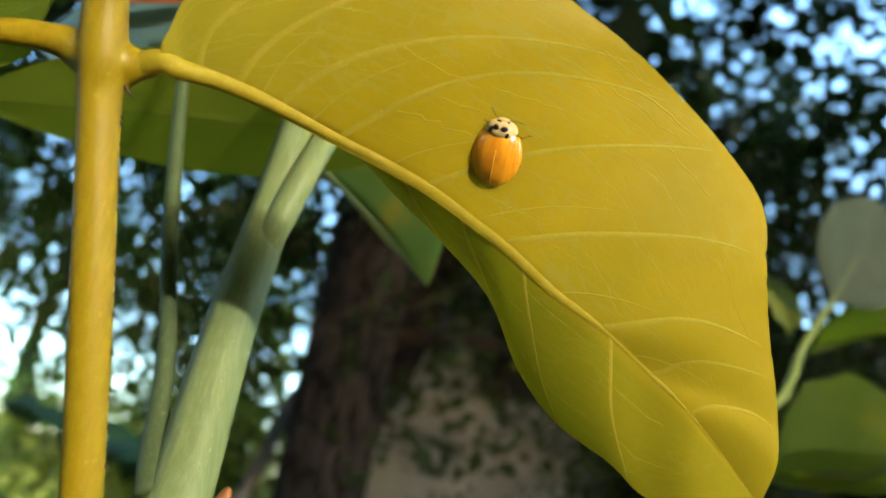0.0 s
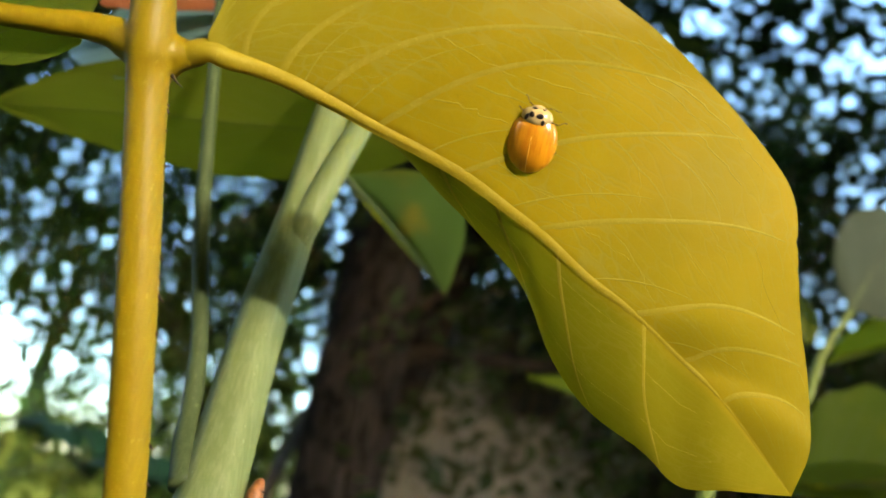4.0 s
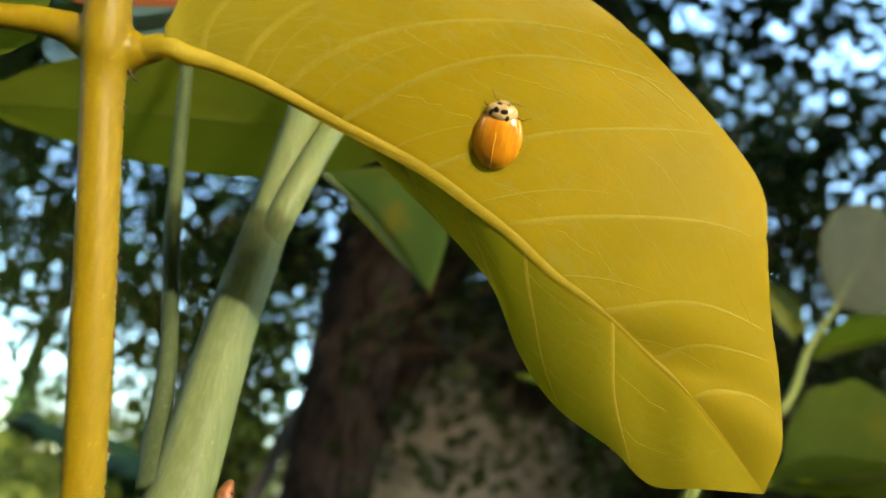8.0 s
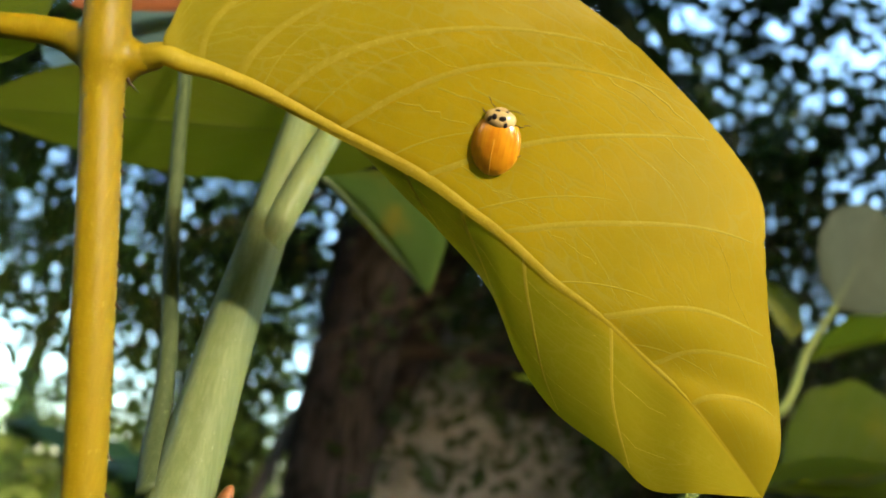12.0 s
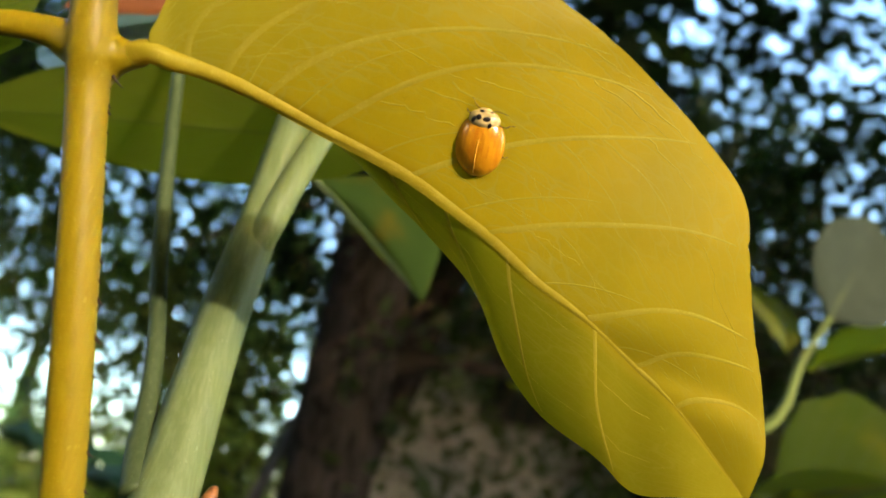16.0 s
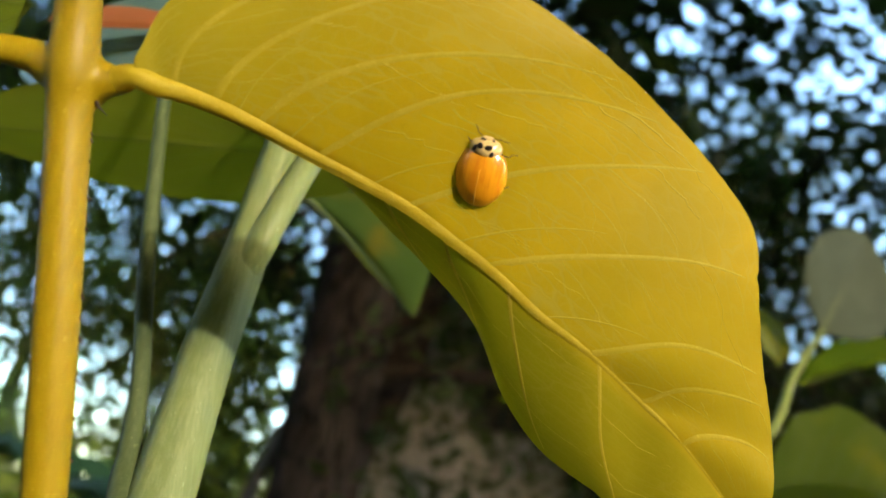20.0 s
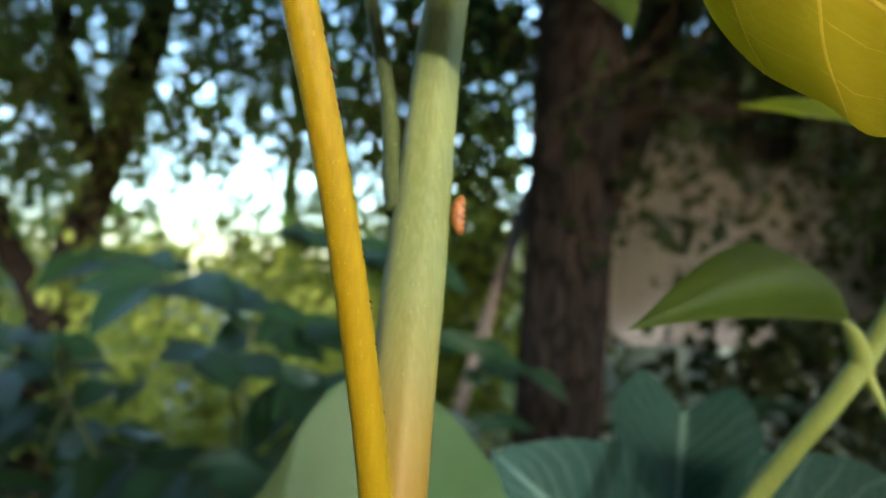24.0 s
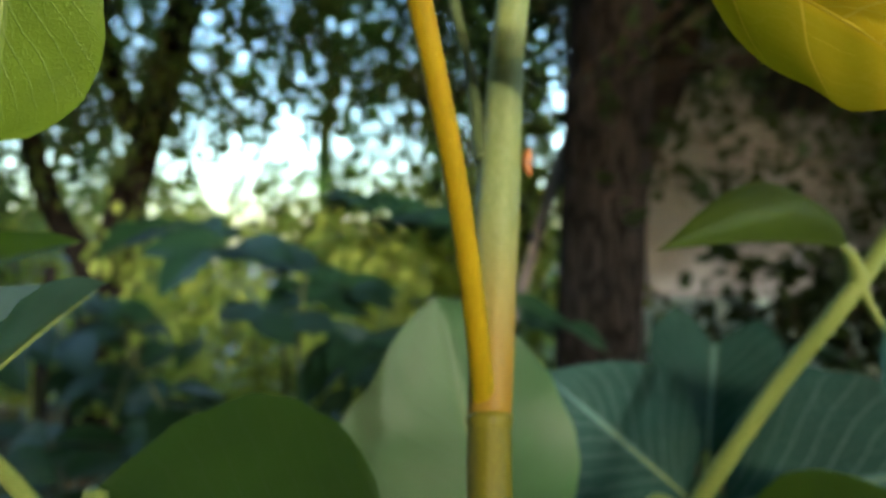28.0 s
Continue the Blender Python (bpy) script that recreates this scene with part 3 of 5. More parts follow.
bark_tube("limb", [(0.25, 0, 1.8), (0.1, -0.1, 2.2), (0.12, -0.3, 2.8), (0.3, -0.4, 3.6)], [0.07, 0.05, 0.04, 0.02], BARK_DARK, fork_tree, rows=30, sides=14, seed=13)


def hanging(p):
    x, y, z = p
    if -0.9 < x < 2.3 and z < 1.8:
        return 0.05
    if x > 2.0 or x < -0.6:
        return 0.45
    gap = 0.4 if (-0.6 < x < 2.1 and z < 2.1) else (0.75 if 0.3 < x < 2.1 and z < 2.5 else 1.0)
    return gap * (0.3 + 0.7 * (noise.noise(Vector(p) * 1.3 + Vector((3, 3, 1))) > (-0.2 if z > 2.0 else -0.05)))


places, lines = sprays(rng, 2750, (-2.2, -1.0, 1.15), (2.7, 1.6, 4.6), 0.5, 20, hanging, 0.9)
# an open stretch under the boughs, where the sky shows
places = np.asarray(places)
ragged = np.array([noise.noise(Vector(p) * 2.2 + Vector((1, 5, 2))) for p in places])
under = (places[:, 0] > 0.55) & (places[:, 0] < 1.75) & (places[:, 2] < 1.82 + 0.3 * ragged) & (ragged > -0.02)
leaf_cloud("crown", places[~under], 0.062, CROWN_HANG, fork_tree, rng, droop=0.8)
twigs("twig", lines, 0.0035, TWIG, fork_tree)

# trees farther back; the last five are added beside the view to block sky light
for n, (x, y, wide, low, high, count) in enumerate([(2.3, 7.5, 2.4, 0.7, 6.5, 300), (5.2, 7.6, 2.4, 1.2, 7.5, 1000), (-5.4, 7.4, 2.0, 0.6, 5.0, 600), (-1.6, 10.2, 3.0, 1.2, 4.6, 430), (-6.6, 1.2, 2.0, 0.3, 6.5, 900), (6.8, 0.6, 2.0, 0.3, 6.5, 900), (-5.6, 3.6, 1.2, 0.2, 6.0, 800), (6.6, 3.2, 1.6, 0.2, 6.0, 700), (-5.4, -2.0, 1.6, 0.2, 6.0, 800)]):
    t = thing("tree", "tall leafy tree of the background and of the added side screens", "tree", "background trees", place=(x, y, 0))
    bark_tube("trunk", [(0, 0, -0.05), (0.05, 0, 1.2), (0.0, 0.1, 2.6), (0.1, 0.1, high * 0.8)], [0.16, 0.12, 0.1, 0.03], BARK_DARK, t, rows=30, sides=14, seed=20 + n)
    places, lines = sprays(rng, count, (-wide, -1.2, low), (wide, 1.2, high), 0.6, 20, fill, 0.5, 0.08)
    leaf_cloud("crown", places, 0.11, CROWN_HANG if n == 3 else CROWN_SHADE_PAINT, t, rng)
    twigs("twig", lines[::2], 0.005, TWIG, t)

# bushes behind the saplings, sunlight partly put into their leaf colour
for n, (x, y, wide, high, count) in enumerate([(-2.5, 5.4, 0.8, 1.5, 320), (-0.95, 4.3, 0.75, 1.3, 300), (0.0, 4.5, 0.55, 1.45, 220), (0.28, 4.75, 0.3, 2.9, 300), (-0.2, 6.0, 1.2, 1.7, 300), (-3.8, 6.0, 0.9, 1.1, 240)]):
    t = thing("bush", "yellow-green bush with small leaves, sunlight painted into their colour", "bush", "sunlit bushes", place=(x, y, 0))
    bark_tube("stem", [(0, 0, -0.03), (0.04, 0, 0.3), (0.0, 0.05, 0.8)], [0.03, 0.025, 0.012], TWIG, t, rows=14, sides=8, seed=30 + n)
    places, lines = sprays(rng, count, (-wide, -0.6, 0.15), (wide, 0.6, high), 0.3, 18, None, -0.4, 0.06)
    leaf_cloud("crown", places, 0.07, CROWN_SUN_PAINT, t, rng, droop=0.2)
    twigs("twig", lines[::2], 0.004, TWIG, t)

# dry leaves on the earth between the plants
litter = thing("leaf_litter", "dry brown fallen leaves scattered on the earth", "leaf litter", kind="stuff")
spots = np.stack([rng.uniform(-3.0, 2.2, 2600), rng.uniform(0.7, 5.5, 2600), np.zeros(2600)], 1)
spots[:, 2] = [0.06 * noise.noise((x * 0.7, y * 0.7, 0)) + 0.012 for x, y in spots[:, :2]]
leaf_cloud("fallen_leaves", spots, 0.055, LITTER, litter, rng, droop=0.0)

# the pole that leans on the trunk
pole = thing("pole", "weathered grey wooden pole leaning against the tree trunk", "pole", place=(0.02, 2.84, 0))
bark_tube("shaft", [(-0.03, 0.0, 0.0), (0.14, -0.01, 0.6), (0.30, -0.02, 1.15), (0.48, -0.05, 1.75), (0.60, -0.08, 2.2)], [0.027, 0.026, 0.024, 0.022, 0.02], WOOD_GREY, pole, rows=40, sides=14, relief=0.03, seed=8)


# the house wall with its barred window
def house():
    h = thing("wall_house", "shaded off-white plaster house wall with dappled sun", "wall", kind="structure", place=(0.95, 5.10, 0))
    h.rotation_euler = (0, 0, radians(-12))
    wx0, wx1, wz0, wz1, top, wide, thick = 1.0, 1.62, 1.98, 2.62, 2.74, 5.5, 0.3
    box("wall_piece", (wx0, thick, top), WALL, h, at=(wx0 / 2, 0, top / 2))
    box("wall_piece", (wide - wx1, thick, top), WALL, h, at=((wide + wx1) / 2, 0, top / 2))
    box("wall_piece", (wx1 - wx0, thick, wz0), WALL, h, at=((wx0 + wx1) / 2, 0, wz0 / 2))
    box("wall_piece", (wx1 - wx0, thick, top - wz1), WALL, h, at=((wx0 + wx1) / 2, 0, (wz1 + top) / 2))
    w = new("window")
    w.parent = h
    w.location = ((wx0 + wx1) / 2, -0.02, (wz0 + wz1) / 2)
    dx, dz = (wx1 - wx0) / 2, (wz1 - wz0) / 2
    for sx in (-1, 1):
        box("window_frame", (0.05, 0.06, 2 * dz), WOOD_GREY, w, at=(sx * (dx - 0.025), 0, 0), bevel=0.004)
        box("window_frame", (2 * dx - 0.1, 0.06, 0.05), WOOD_GREY, w, at=(0, 0, sx * (dz - 0.025)), bevel=0.004)
    box("pane", (2 * dx - 0.1, 0.01, 2 * dz - 0.1), GLASS_DARK, w, at=(0, 0.03, 0))
    for n in range(5):
        x = -dx + 0.1 + n * (2 * dx - 0.2) / 4
        tube("iron_bar", [(x, -0.1, -dz + 0.002), (x, -0.1, 0), (x, -0.1, dz - 0.002)], [0.008] * 3, IRON, w, count=4, sides=8)
    box("roof_eave", (wide + 0.3, 0.5, 0.08), BARK_DARK, h, at=(wide / 2, 0.0, top + 0.04), bevel=0.01)
    box("wall_end", (thick, 4.0, top), WALL, h, at=(0.15, 2.16, top / 2))


house()


# a vine that hangs over the far part of the wall
vine = thing("vine", "climbing vine with round dark leaves on the house wall", "vine", place=(0.95, 5.10, 0))
vine.rotation_euler = (0, 0, radians(-12))
vine_rng = np.random.default_rng(12)
places, lines = sprays(vine_rng, 330, (1.75, -0.42, 1.5), (4.6, -0.2, 3.3), 0.5, 13, None, 1.2, 0.05)
places[:, 1] = np.minimum(places[:, 1], -0.17)
for q in lines:
    q[:, 1] = np.minimum(q[:, 1], -0.17)
leaf_cloud("foliage", places, 0.10, CROWN_SHADE_PAINT, vine, vine_rng, long=1.15, droop=0.7)
twigs("twig", lines[::2], 0.005, TWIG, vine)
for n in range(4):
    x = 1.9 + 0.75 * n
    bark_tube("stem", [(x, -0.19, 0.0), (x + 0.08, -0.2, 1.0), (x - 0.05, -0.2, 2.0), (x + 0.12, -0.2, 3.1)], [0.016, 0.013, 0.011, 0.007], TWIG, vine, rows=20, sides=7, seed=50 + n)


# low pale sheet fence in front of the wall
def sheet_fence():
    s = thing("fence", "low pale green corrugated sheet fence before the wall", "fence", place=(1.02, 3.86, 0))
    s.rotation_euler = (0, 0, radians(-6))
    verts, faces = [], []
    n, wide, low, high = 120, 3.2, 0.35, 0.93
    for k in range(2):
        for i in range(n + 1):
            for z in (low, high):
                verts.append((wide * i / n, 0.012 * math.sin(i * 0.9) + 0.002 * k, z))
    for k in range(2):
        b = k * 2 * (n + 1)
        for i in range(n):
            q = (b + 2 * i, b + 2 * i + 2, b + 2 * i + 3, b + 2 * i + 1)
            faces.append(q if k == 0 else q[::-1])
    piece("sheet", mesh_from("sheet", verts, faces), PAINT_BAND, s)
    for x in (0.05, 1.6, 3.1):
        box("post", (0.05, 0.05, 1.0), WOOD_GREY, s, at=(x, 0.05, 0.46), bevel=0.004)
    tube("wire", [(0, -0.02, 0.955), (1.6, -0.02, 0.94), (3.2, -0.02, 0.955)], [0.004] * 3, IRON, s, count=10, sides=6)


sheet_fence()

# shed with a corrugated roof, beyond the forked tree
shed = thing("shed", "small pale shed with a corrugated metal roof", "shed", place=(-3.9, 6.39, 0))
box("wall", (1.8, 1.6, 0.95), plain("shed_wall", (0.55, 0.57, 0.58), 0.8, vary=0.15, scale=4.0), shed, at=(0, 0, 0.47), bevel=0.01)
verts, faces = [], []
for i in range(81):
    for s, z in ((-1.0, 0.93), (1.0, 1.42)):
        verts.append((-1.1 + 2.2 * i / 80, s, z + 0.014 * math.sin(i * 1.25)))
for i in range(80):
    faces.append((2 * i, 2 * i + 2, 2 * i + 3, 2 * i + 1))
roof = piece("roof", mesh_from("roof", verts, faces), METAL_ROOF, shed)
post = thing("fence_post", "rough brown wooden fence post", "post", place=(-1.85, 3.46, 0))
bark_tube("shaft", [(-0.03, 0, -0.03), (0.0, 0, 0.5), (0.05, 0, 1.1)], [0.035, 0.032, 0.03], BARK, post, rows=24, sides=12, seed=15)


# round-leaved shrubs before the wall
def shrub(x, y, high, stems, seed):
    r = np.random.default_rng(seed)
    t = thing("shrub", "thin-stemmed shrub with round dark green leaves", "shrub", "shrubs by the wall", place=(x, y, 0))
    pts = []
    for k in range(stems):
        dx, dy = r.uniform(-0.45, 0.45), r.uniform(-0.15, 0.15)
        h = high * r.uniform(0.7, 1.1)
        line = spline([(dx * 0.2, dy, -0.02), (dx * 0.5, dy, h * 0.5), (dx, dy, h), (dx + r.uniform(-0.25, 0.25), dy, h * 1.12)], 14)
        v, f = tube_data(line, [0.006 * (1 - 0.7 * n / 13) for n in range(14)], 6)
        piece("stem", mesh_from("stem", v, f), TWIG, t)
        for n in range(4, 14):
            for q in range(3):
                pts.append(np.array(line[n]) + r.normal(0, 0.05, 3))
    leaf_cloud("foliage", pts, 0.085, CROWN_SHADE_PAINT, t, r, long=1.15, droop=0.5)


for n, (x, y, h, k) in enumerate([(1.1, 3.2, 0.85, 5), (1.5, 3.3, 1.15, 6), (1.9, 3.1, 0.95, 6), (2.3, 3.4, 0.95, 6), (0.85, 2.95, 0.95, 4), (1.35, 2.85, 1.0, 6), (1.75, 2.7, 1.0, 6), (2.8, 3.4, 1.5, 6)]):
    shrub(x, y, h, k, 40 + n)

# unseen trees added behind and above the viewer to block light; gaps let the low sun onto the leaf, the bushes and the
# wall
shade = thing("tree", "unseen leafy tree added to block the sun, with gaps for it", "tree", place=(0.9, -4.0, 0))
bark_tube("trunk", [(2.0, 0, -0.05), (2.05, 0, 1.2), (2.1, 0, 2.4), (1.6, 0, 5.0)], [0.16, 0.12, 0.1, 0.05], BARK, shade, rows=30, sides=16, seed=17)


def gappy(p):
    x, y, z = p[0] + 0.9, p[1], p[2]
    if 0.25 < x < 2.45 and 1.92 < z < 3.15:
        return 0.01
    if 2.72 < x < 3.2 and 1.95 < z < 4.2:
        return 0.05
    if 3.9 < x < 5.1 and 2.05 < z < 2.6:
        return 0.0
    if 3.2 <= x < 5.3 and 2.0 < z < 3.6:
        return 0.5 if z < 2.45 else 0.85
    return 1.0


places, lines = sprays(rng, 3600, (-5.5, -0.9, 0.5), (5.5, 0.9, 6.0), 0.4, 18, gappy, 0.4, 0.09)
heart = np.array([-0.015 - 0.9, 0.09 + 4.0, EYE + 0.115])
away = np.array(SUN_TO)


def clear(p, wide=0.2):
    d = p - heart
    return np.linalg.norm(d - np.outer(d @ away, away), axis=1) > wide


def thin(p, dx=0.0, dz=0.0):
    """Whether a leaf stays: two gaps let the sun onto the wall and the saplings."""
    x, z = p[:, 0] + 0.9 - dx, p[:, 2] - dz
    open_spot = np.array([noise.noise((a * 7.0, b * 7.0, 2.5)) > 0.02 for a, b in zip(x, z)])
    return ~(((x > 3.95) & (x < 5.15) & (z > 2.02) & (z < 2.7) & open_spot) | ((x > 1.15) & (x < 1.7) & (z > 1.66) & (z < 2.1)))


places = places[thin(places)]
leaf_cloud("crown", places[clear(places)], 0.16, CROWN_SHADE_PAINT, shade, rng)
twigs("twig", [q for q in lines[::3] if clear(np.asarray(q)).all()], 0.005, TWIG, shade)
# a second unseen row of trees, added farther off against sky glow, open along the same slant
unseen_row = thing("tree", "unseen dense row of trees added to block sky glow", "tree", place=(0.9, -8.5, 0))
bark_tube("trunk", [(-2.4, 0, -0.05), (-2.35, 0, 1.2), (-2.3, 0.1, 3.0), (-2.0, 0.1, 5.5)], [0.2, 0.16, 0.13, 0.05], BARK, unseen_row, rows=30, sides=14, seed=19)
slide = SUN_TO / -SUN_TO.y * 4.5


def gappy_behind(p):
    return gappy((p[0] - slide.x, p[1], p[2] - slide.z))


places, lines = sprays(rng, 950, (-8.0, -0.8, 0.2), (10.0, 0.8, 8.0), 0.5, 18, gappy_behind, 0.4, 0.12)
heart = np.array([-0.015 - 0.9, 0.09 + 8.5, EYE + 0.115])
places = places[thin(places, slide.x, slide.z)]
leaf_cloud("crown", places[clear(places, 0.45)], 0.32, CROWN_SHADE_PAINT, unseen_row, rng)
# crown added out of view overhead to cut the light from above
overhead_screen = thing("tree", "unseen tree added overhead to block the sky", "tree", place=(-2.6, -1.5, 0))
bark_tube("trunk", [(0, 0, -0.05), (0.1, 0, 1.4), (0.3, 0.1, 2.8), (1.2, 0.3, 4.2)], [0.17, 0.13, 0.11, 0.05], BARK, overhead_screen, rows=30, sides=16, seed=18)
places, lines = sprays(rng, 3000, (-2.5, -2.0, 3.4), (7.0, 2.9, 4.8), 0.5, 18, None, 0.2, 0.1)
leaf_cloud("crown", places, 0.17, CROWN_SHADE_PAINT, overhead_screen, rng)
twigs("twig", lines[::3], 0.005, TWIG, overhead_screen)

# ---- the near plants ----
def frame_of(base, tip, up):
    y = (Vector(tip) - Vector(base)).normalized()
    z = Vector(up)
    z = (z - y * z.dot(y)).normalized()
    x = y.cross(z)
    m = Matrix((x, y, z)).transposed().to_4x4()
    m.translation = base
    return m


def blade_mesh(name, long, wide, fold=0.15, arch=0.15, wave=0.05, twist=0.0, seed=0, blunt=0.85, full=0.9, rows=22, cols=6, nick=0.0, curl=0.0, lobe=None, heart=0.0):
    """A single leaf blade along +y, face up +z: fold lifts its halves, arch bends it down, wave ruffles its edge."""
    verts, faces, uvs = [], [], []
    n = 2 * cols + 1
    for j in range(rows + 1):
        v = j / rows
        half = wide / 2 * max(0.0, math.sin(math.pi * min(1.0, v ** blunt))) ** full
        if heart:
            half = wide / 2 * math.sin(math.pi * (0.04 + 0.68 * v))
        for i in range(n):
            u = (i - cols) / cols
            edge = 1 + 0.045 * noise.noise((v * 9 + seed * 3.1, 2.0 * (u > 0), seed)) * abs(u)
            if lobe and u * lobe[1] > 0:
                edge *= 1 + lobe[2] * math.exp(-((v - lobe[0]) / lobe[3]) ** 2)
            x = u * half * edge
            y = long * v + abs(u) * long * 0.02
            if nick and v > 0.86:
                y -= nick * long * (v - 0.86) / 0.14 * max(0.0, 1 - abs(u) * 1.3)
            if heart:
                y -= heart * long * v ** 3 * ((1 - abs(u)) ** 1.3 + 0.55 * abs(u) ** 5)
            z = fold * abs(x) - arch * long * v * v - curl * abs(u) ** 2 * half
            z += wave * wide * abs(u) ** 1.5 * noise.noise((v * 4.2, u * 1.1 + seed * 2.3, seed * 1.7)) + 0.012 * wide * math.sin(v * 34 - abs(u) * 9) * abs(u) * (1 - v)
            a = twist * v
            verts.append((x * math.cos(a) - z * math.sin(a) * 0, y, z + x * math.sin(a)))
            uvs.append((0.5 + 0.5 * u, v))
    for j in range(rows):
        for i in range(n - 1):
            a = j * n + i
            faces.append((a, a + 1, a + n + 1, a + n))
    return mesh_from(name, verts, faces, True, uvs)


def rib_mesh(name, long, arch, r):
    pts = [Vector((0, long * s / 12, -arch * long * (s / 12) ** 2 - r * 0.4)) for s in range(13)]
    return mesh_from(name, *tube_data(pts, [r * (1.05 - 0.9 * s / 12) for s in range(13)], 8))


def leaflet(parent, base, tip, up, wide, material, vein, name="leaflet", rib=0.0011, label="", **shape):
    base, tip = Vector(base), Vector(tip)
    long = (tip - base).length
    shape.setdefault("arch", 0.12)
    ob = piece(name, blade_mesh(name, long, wide, **shape), material, parent, label)
    ob.matrix_basis = frame_of(base, tip, up)
    if rib:
        piece("midrib", rib_mesh("midrib", long * (0.97 - 1.15 * shape.get("heart", 0.0)), shape["arch"], rib), vein, ob)
    return ob


def arched_leaflet(parent, base, tip, up, back, high, rim, material, label=""):
    """A leaf folded along its midrib, seen from the side: one half stands up in an arch, the other shows as a rim behind it."""
    base, tip, up, back = Vector(base), Vector(tip), Vector(up).normalized(), Vector(back).normalized()
    rows, cols = 30, 12
    verts, faces, uvs = [], [], []
    for j in range(rows + 1):
        v = j / rows
        tall = high * (math.sin(math.pi * v ** 0.62) * (1 - 0.25 * v)) if 0 < v < 1 else 0.0
        spine = base.lerp(tip, v) + up * high * 0.10 * math.sin(math.pi * v) - up * high * 0.18 * v * v
        for i in range(cols + 1):
            w = i / cols * 1.35
            face = min(w, 1.0)
            q = spine + up * tall * math.sin(face * 1.25) / math.sin(1.25) - back * tall * 0.22 * math.sin(face * math.pi)
            if w > 1.0:
                q = q + back * tall * (w - 1.0) * 2.2 + up * rim * math.sin((w - 1.0) / 0.35 * 1.6) * math.sin(math.pi * v)
            q = q + up * 0.0006 * noise.noise((v * 7, w * 2, 5.0))
            verts.append(q)
            uvs.append((0.5 + 0.36 * w, v))
    for j in range(rows):
        for i in range(cols):
            a = j * (cols + 1) + i
            faces.append((a, a + 1, a + cols + 2, a + cols + 1))
    leaf = piece("leaflet", mesh_from("leaflet", verts, faces, True, uvs), material, parent, label)
    v, f = tube_data([base.lerp(tip, n / 16) + up * high * (0.10 * math.sin(math.pi * n / 16) - 0.18 * (n / 16) ** 2) for n in range(17)], [0.0009 * (1 - 0.8 * n / 16) for n in range(17)], 8)
    piece("midrib", mesh_from("midrib", v, f), material, leaf)
    return leaf


# the yellow leaf: a petiole that rises from the stem, with a pair of leaflets
yellow = thing("walnut_leaf", "yellow compound leaf on a downy golden petiole", "leaf", place=(0, 0, 0))
PETIOLE_LINE = [mm(2.5, 126.0, -76.0), mm(0.6, 122.2, -63.3), mm(-1.4, 115.9, -42.1), mm(-3.9, 109.6, -20.9), mm(-7.1, 103.3, 0.4), mm(-11.2, 97.0, 21.6), mm(-15.6, 90.7, 42.8), mm(-16.7, 87.9, 49.0), mm(-17.7, 85.7, 54.7), mm(-18.8, 81.6, 61.8)]
PETIOLE_LINE.append(2 * PETIOLE_LINE[-1] - PETIOLE_LINE[-2])


def joined(lines):
    """Several tubes grown together into one smooth skin."""
    verts, faces = [], []
    for pts, rad, count in lines:
        v, f = tube_data(spline(pts, count), numbers(rad, count), 20, rough=0.02)
        n = len(verts)
        verts += v
        faces += [tuple(n + i for i in q) for q in f]
    return mesh_from("petiole", verts, faces)


petiole = piece("petiole", joined([
    (PETIOLE_LINE, [0.0029, 0.0029, 0.0027, 0.0026, 0.0025, 0.0025, 0.0025, 0.0028, 0.0026, 0.0023, 0.0021], 120),
    ([mm(-16.6, 89.9, 48.8), mm(-15.3, 89.2, 49.0), mm(-14.0, 88.5, 49.2), mm(-12.5, 87.8, 49.3), mm(-10.3, 86.9, 49.5)], [0.0040, 0.0035, 0.0026, 0.0019, 0.0012], 40),
    ([mm(-17.2, 89.5, 50.2), mm(-18.5, 89.8, 50.2), mm(-19.9, 90.0, 50.3), mm(-21.7, 90.2, 50.7), mm(-25.5, 90.9, 50.8), mm(-30.4, 92.0, 50.4), mm(-45.7, 97.6, 51.2)], [0.0040, 0.0035, 0.0026, 0.0020, 0.0017, 0.0015, 0.0012], 40)]), PETIOLE, yellow)
grown = petiole.modifiers.new("grown", "REMESH")
grown.mode, grown.voxel_size, grown.use_smooth_shade = "VOXEL", 0.00035, True
soft = petiole.modifiers.new("soft", "SMOOTH")
soft.factor, soft.iterations = 0.5, 14

MID = [(-10.2, 85.9, 49.6), (-7.7, 86.0, 49.3), (-4.4, 86.1, 49.4), (0.5, 86.2, 48.9), (5.6, 86.5, 48.0), (11.7, 86.7, 46.6), (18.7, 86.4, 44.8), (24.6, 86.3, 43.0), (31.3, 86.4, 40.1), (36.4, 86.3, 37.7), (43.5, 86.5, 33.6), (50.9, 86.7, 30.4), (60.0, 89.2, 26.6), (69.0, 90.5, 21.6), (86.4, 97.6, 12.0)]
UPPER = [(-10.5, 84.7, 50.0), (-10.2, 83.2, 51.9), (-6.9, 79.0, 58.3), (8.2, 74.0, 65.3), (23.9, 70.5, 67.4), (39.6, 70.0, 62.7), (52.2, 72.8, 58.8), (62.6, 75.2, 54.0), (69.2, 77.2, 49.1), (71.8, 79.6, 41.7), (75.6, 83.4, 34.4), (79.6, 86.7, 28.4), (83.2, 90.1, 22.6), (85.1, 92.5, 17.7), (86.4, 97.6, 12.0)]
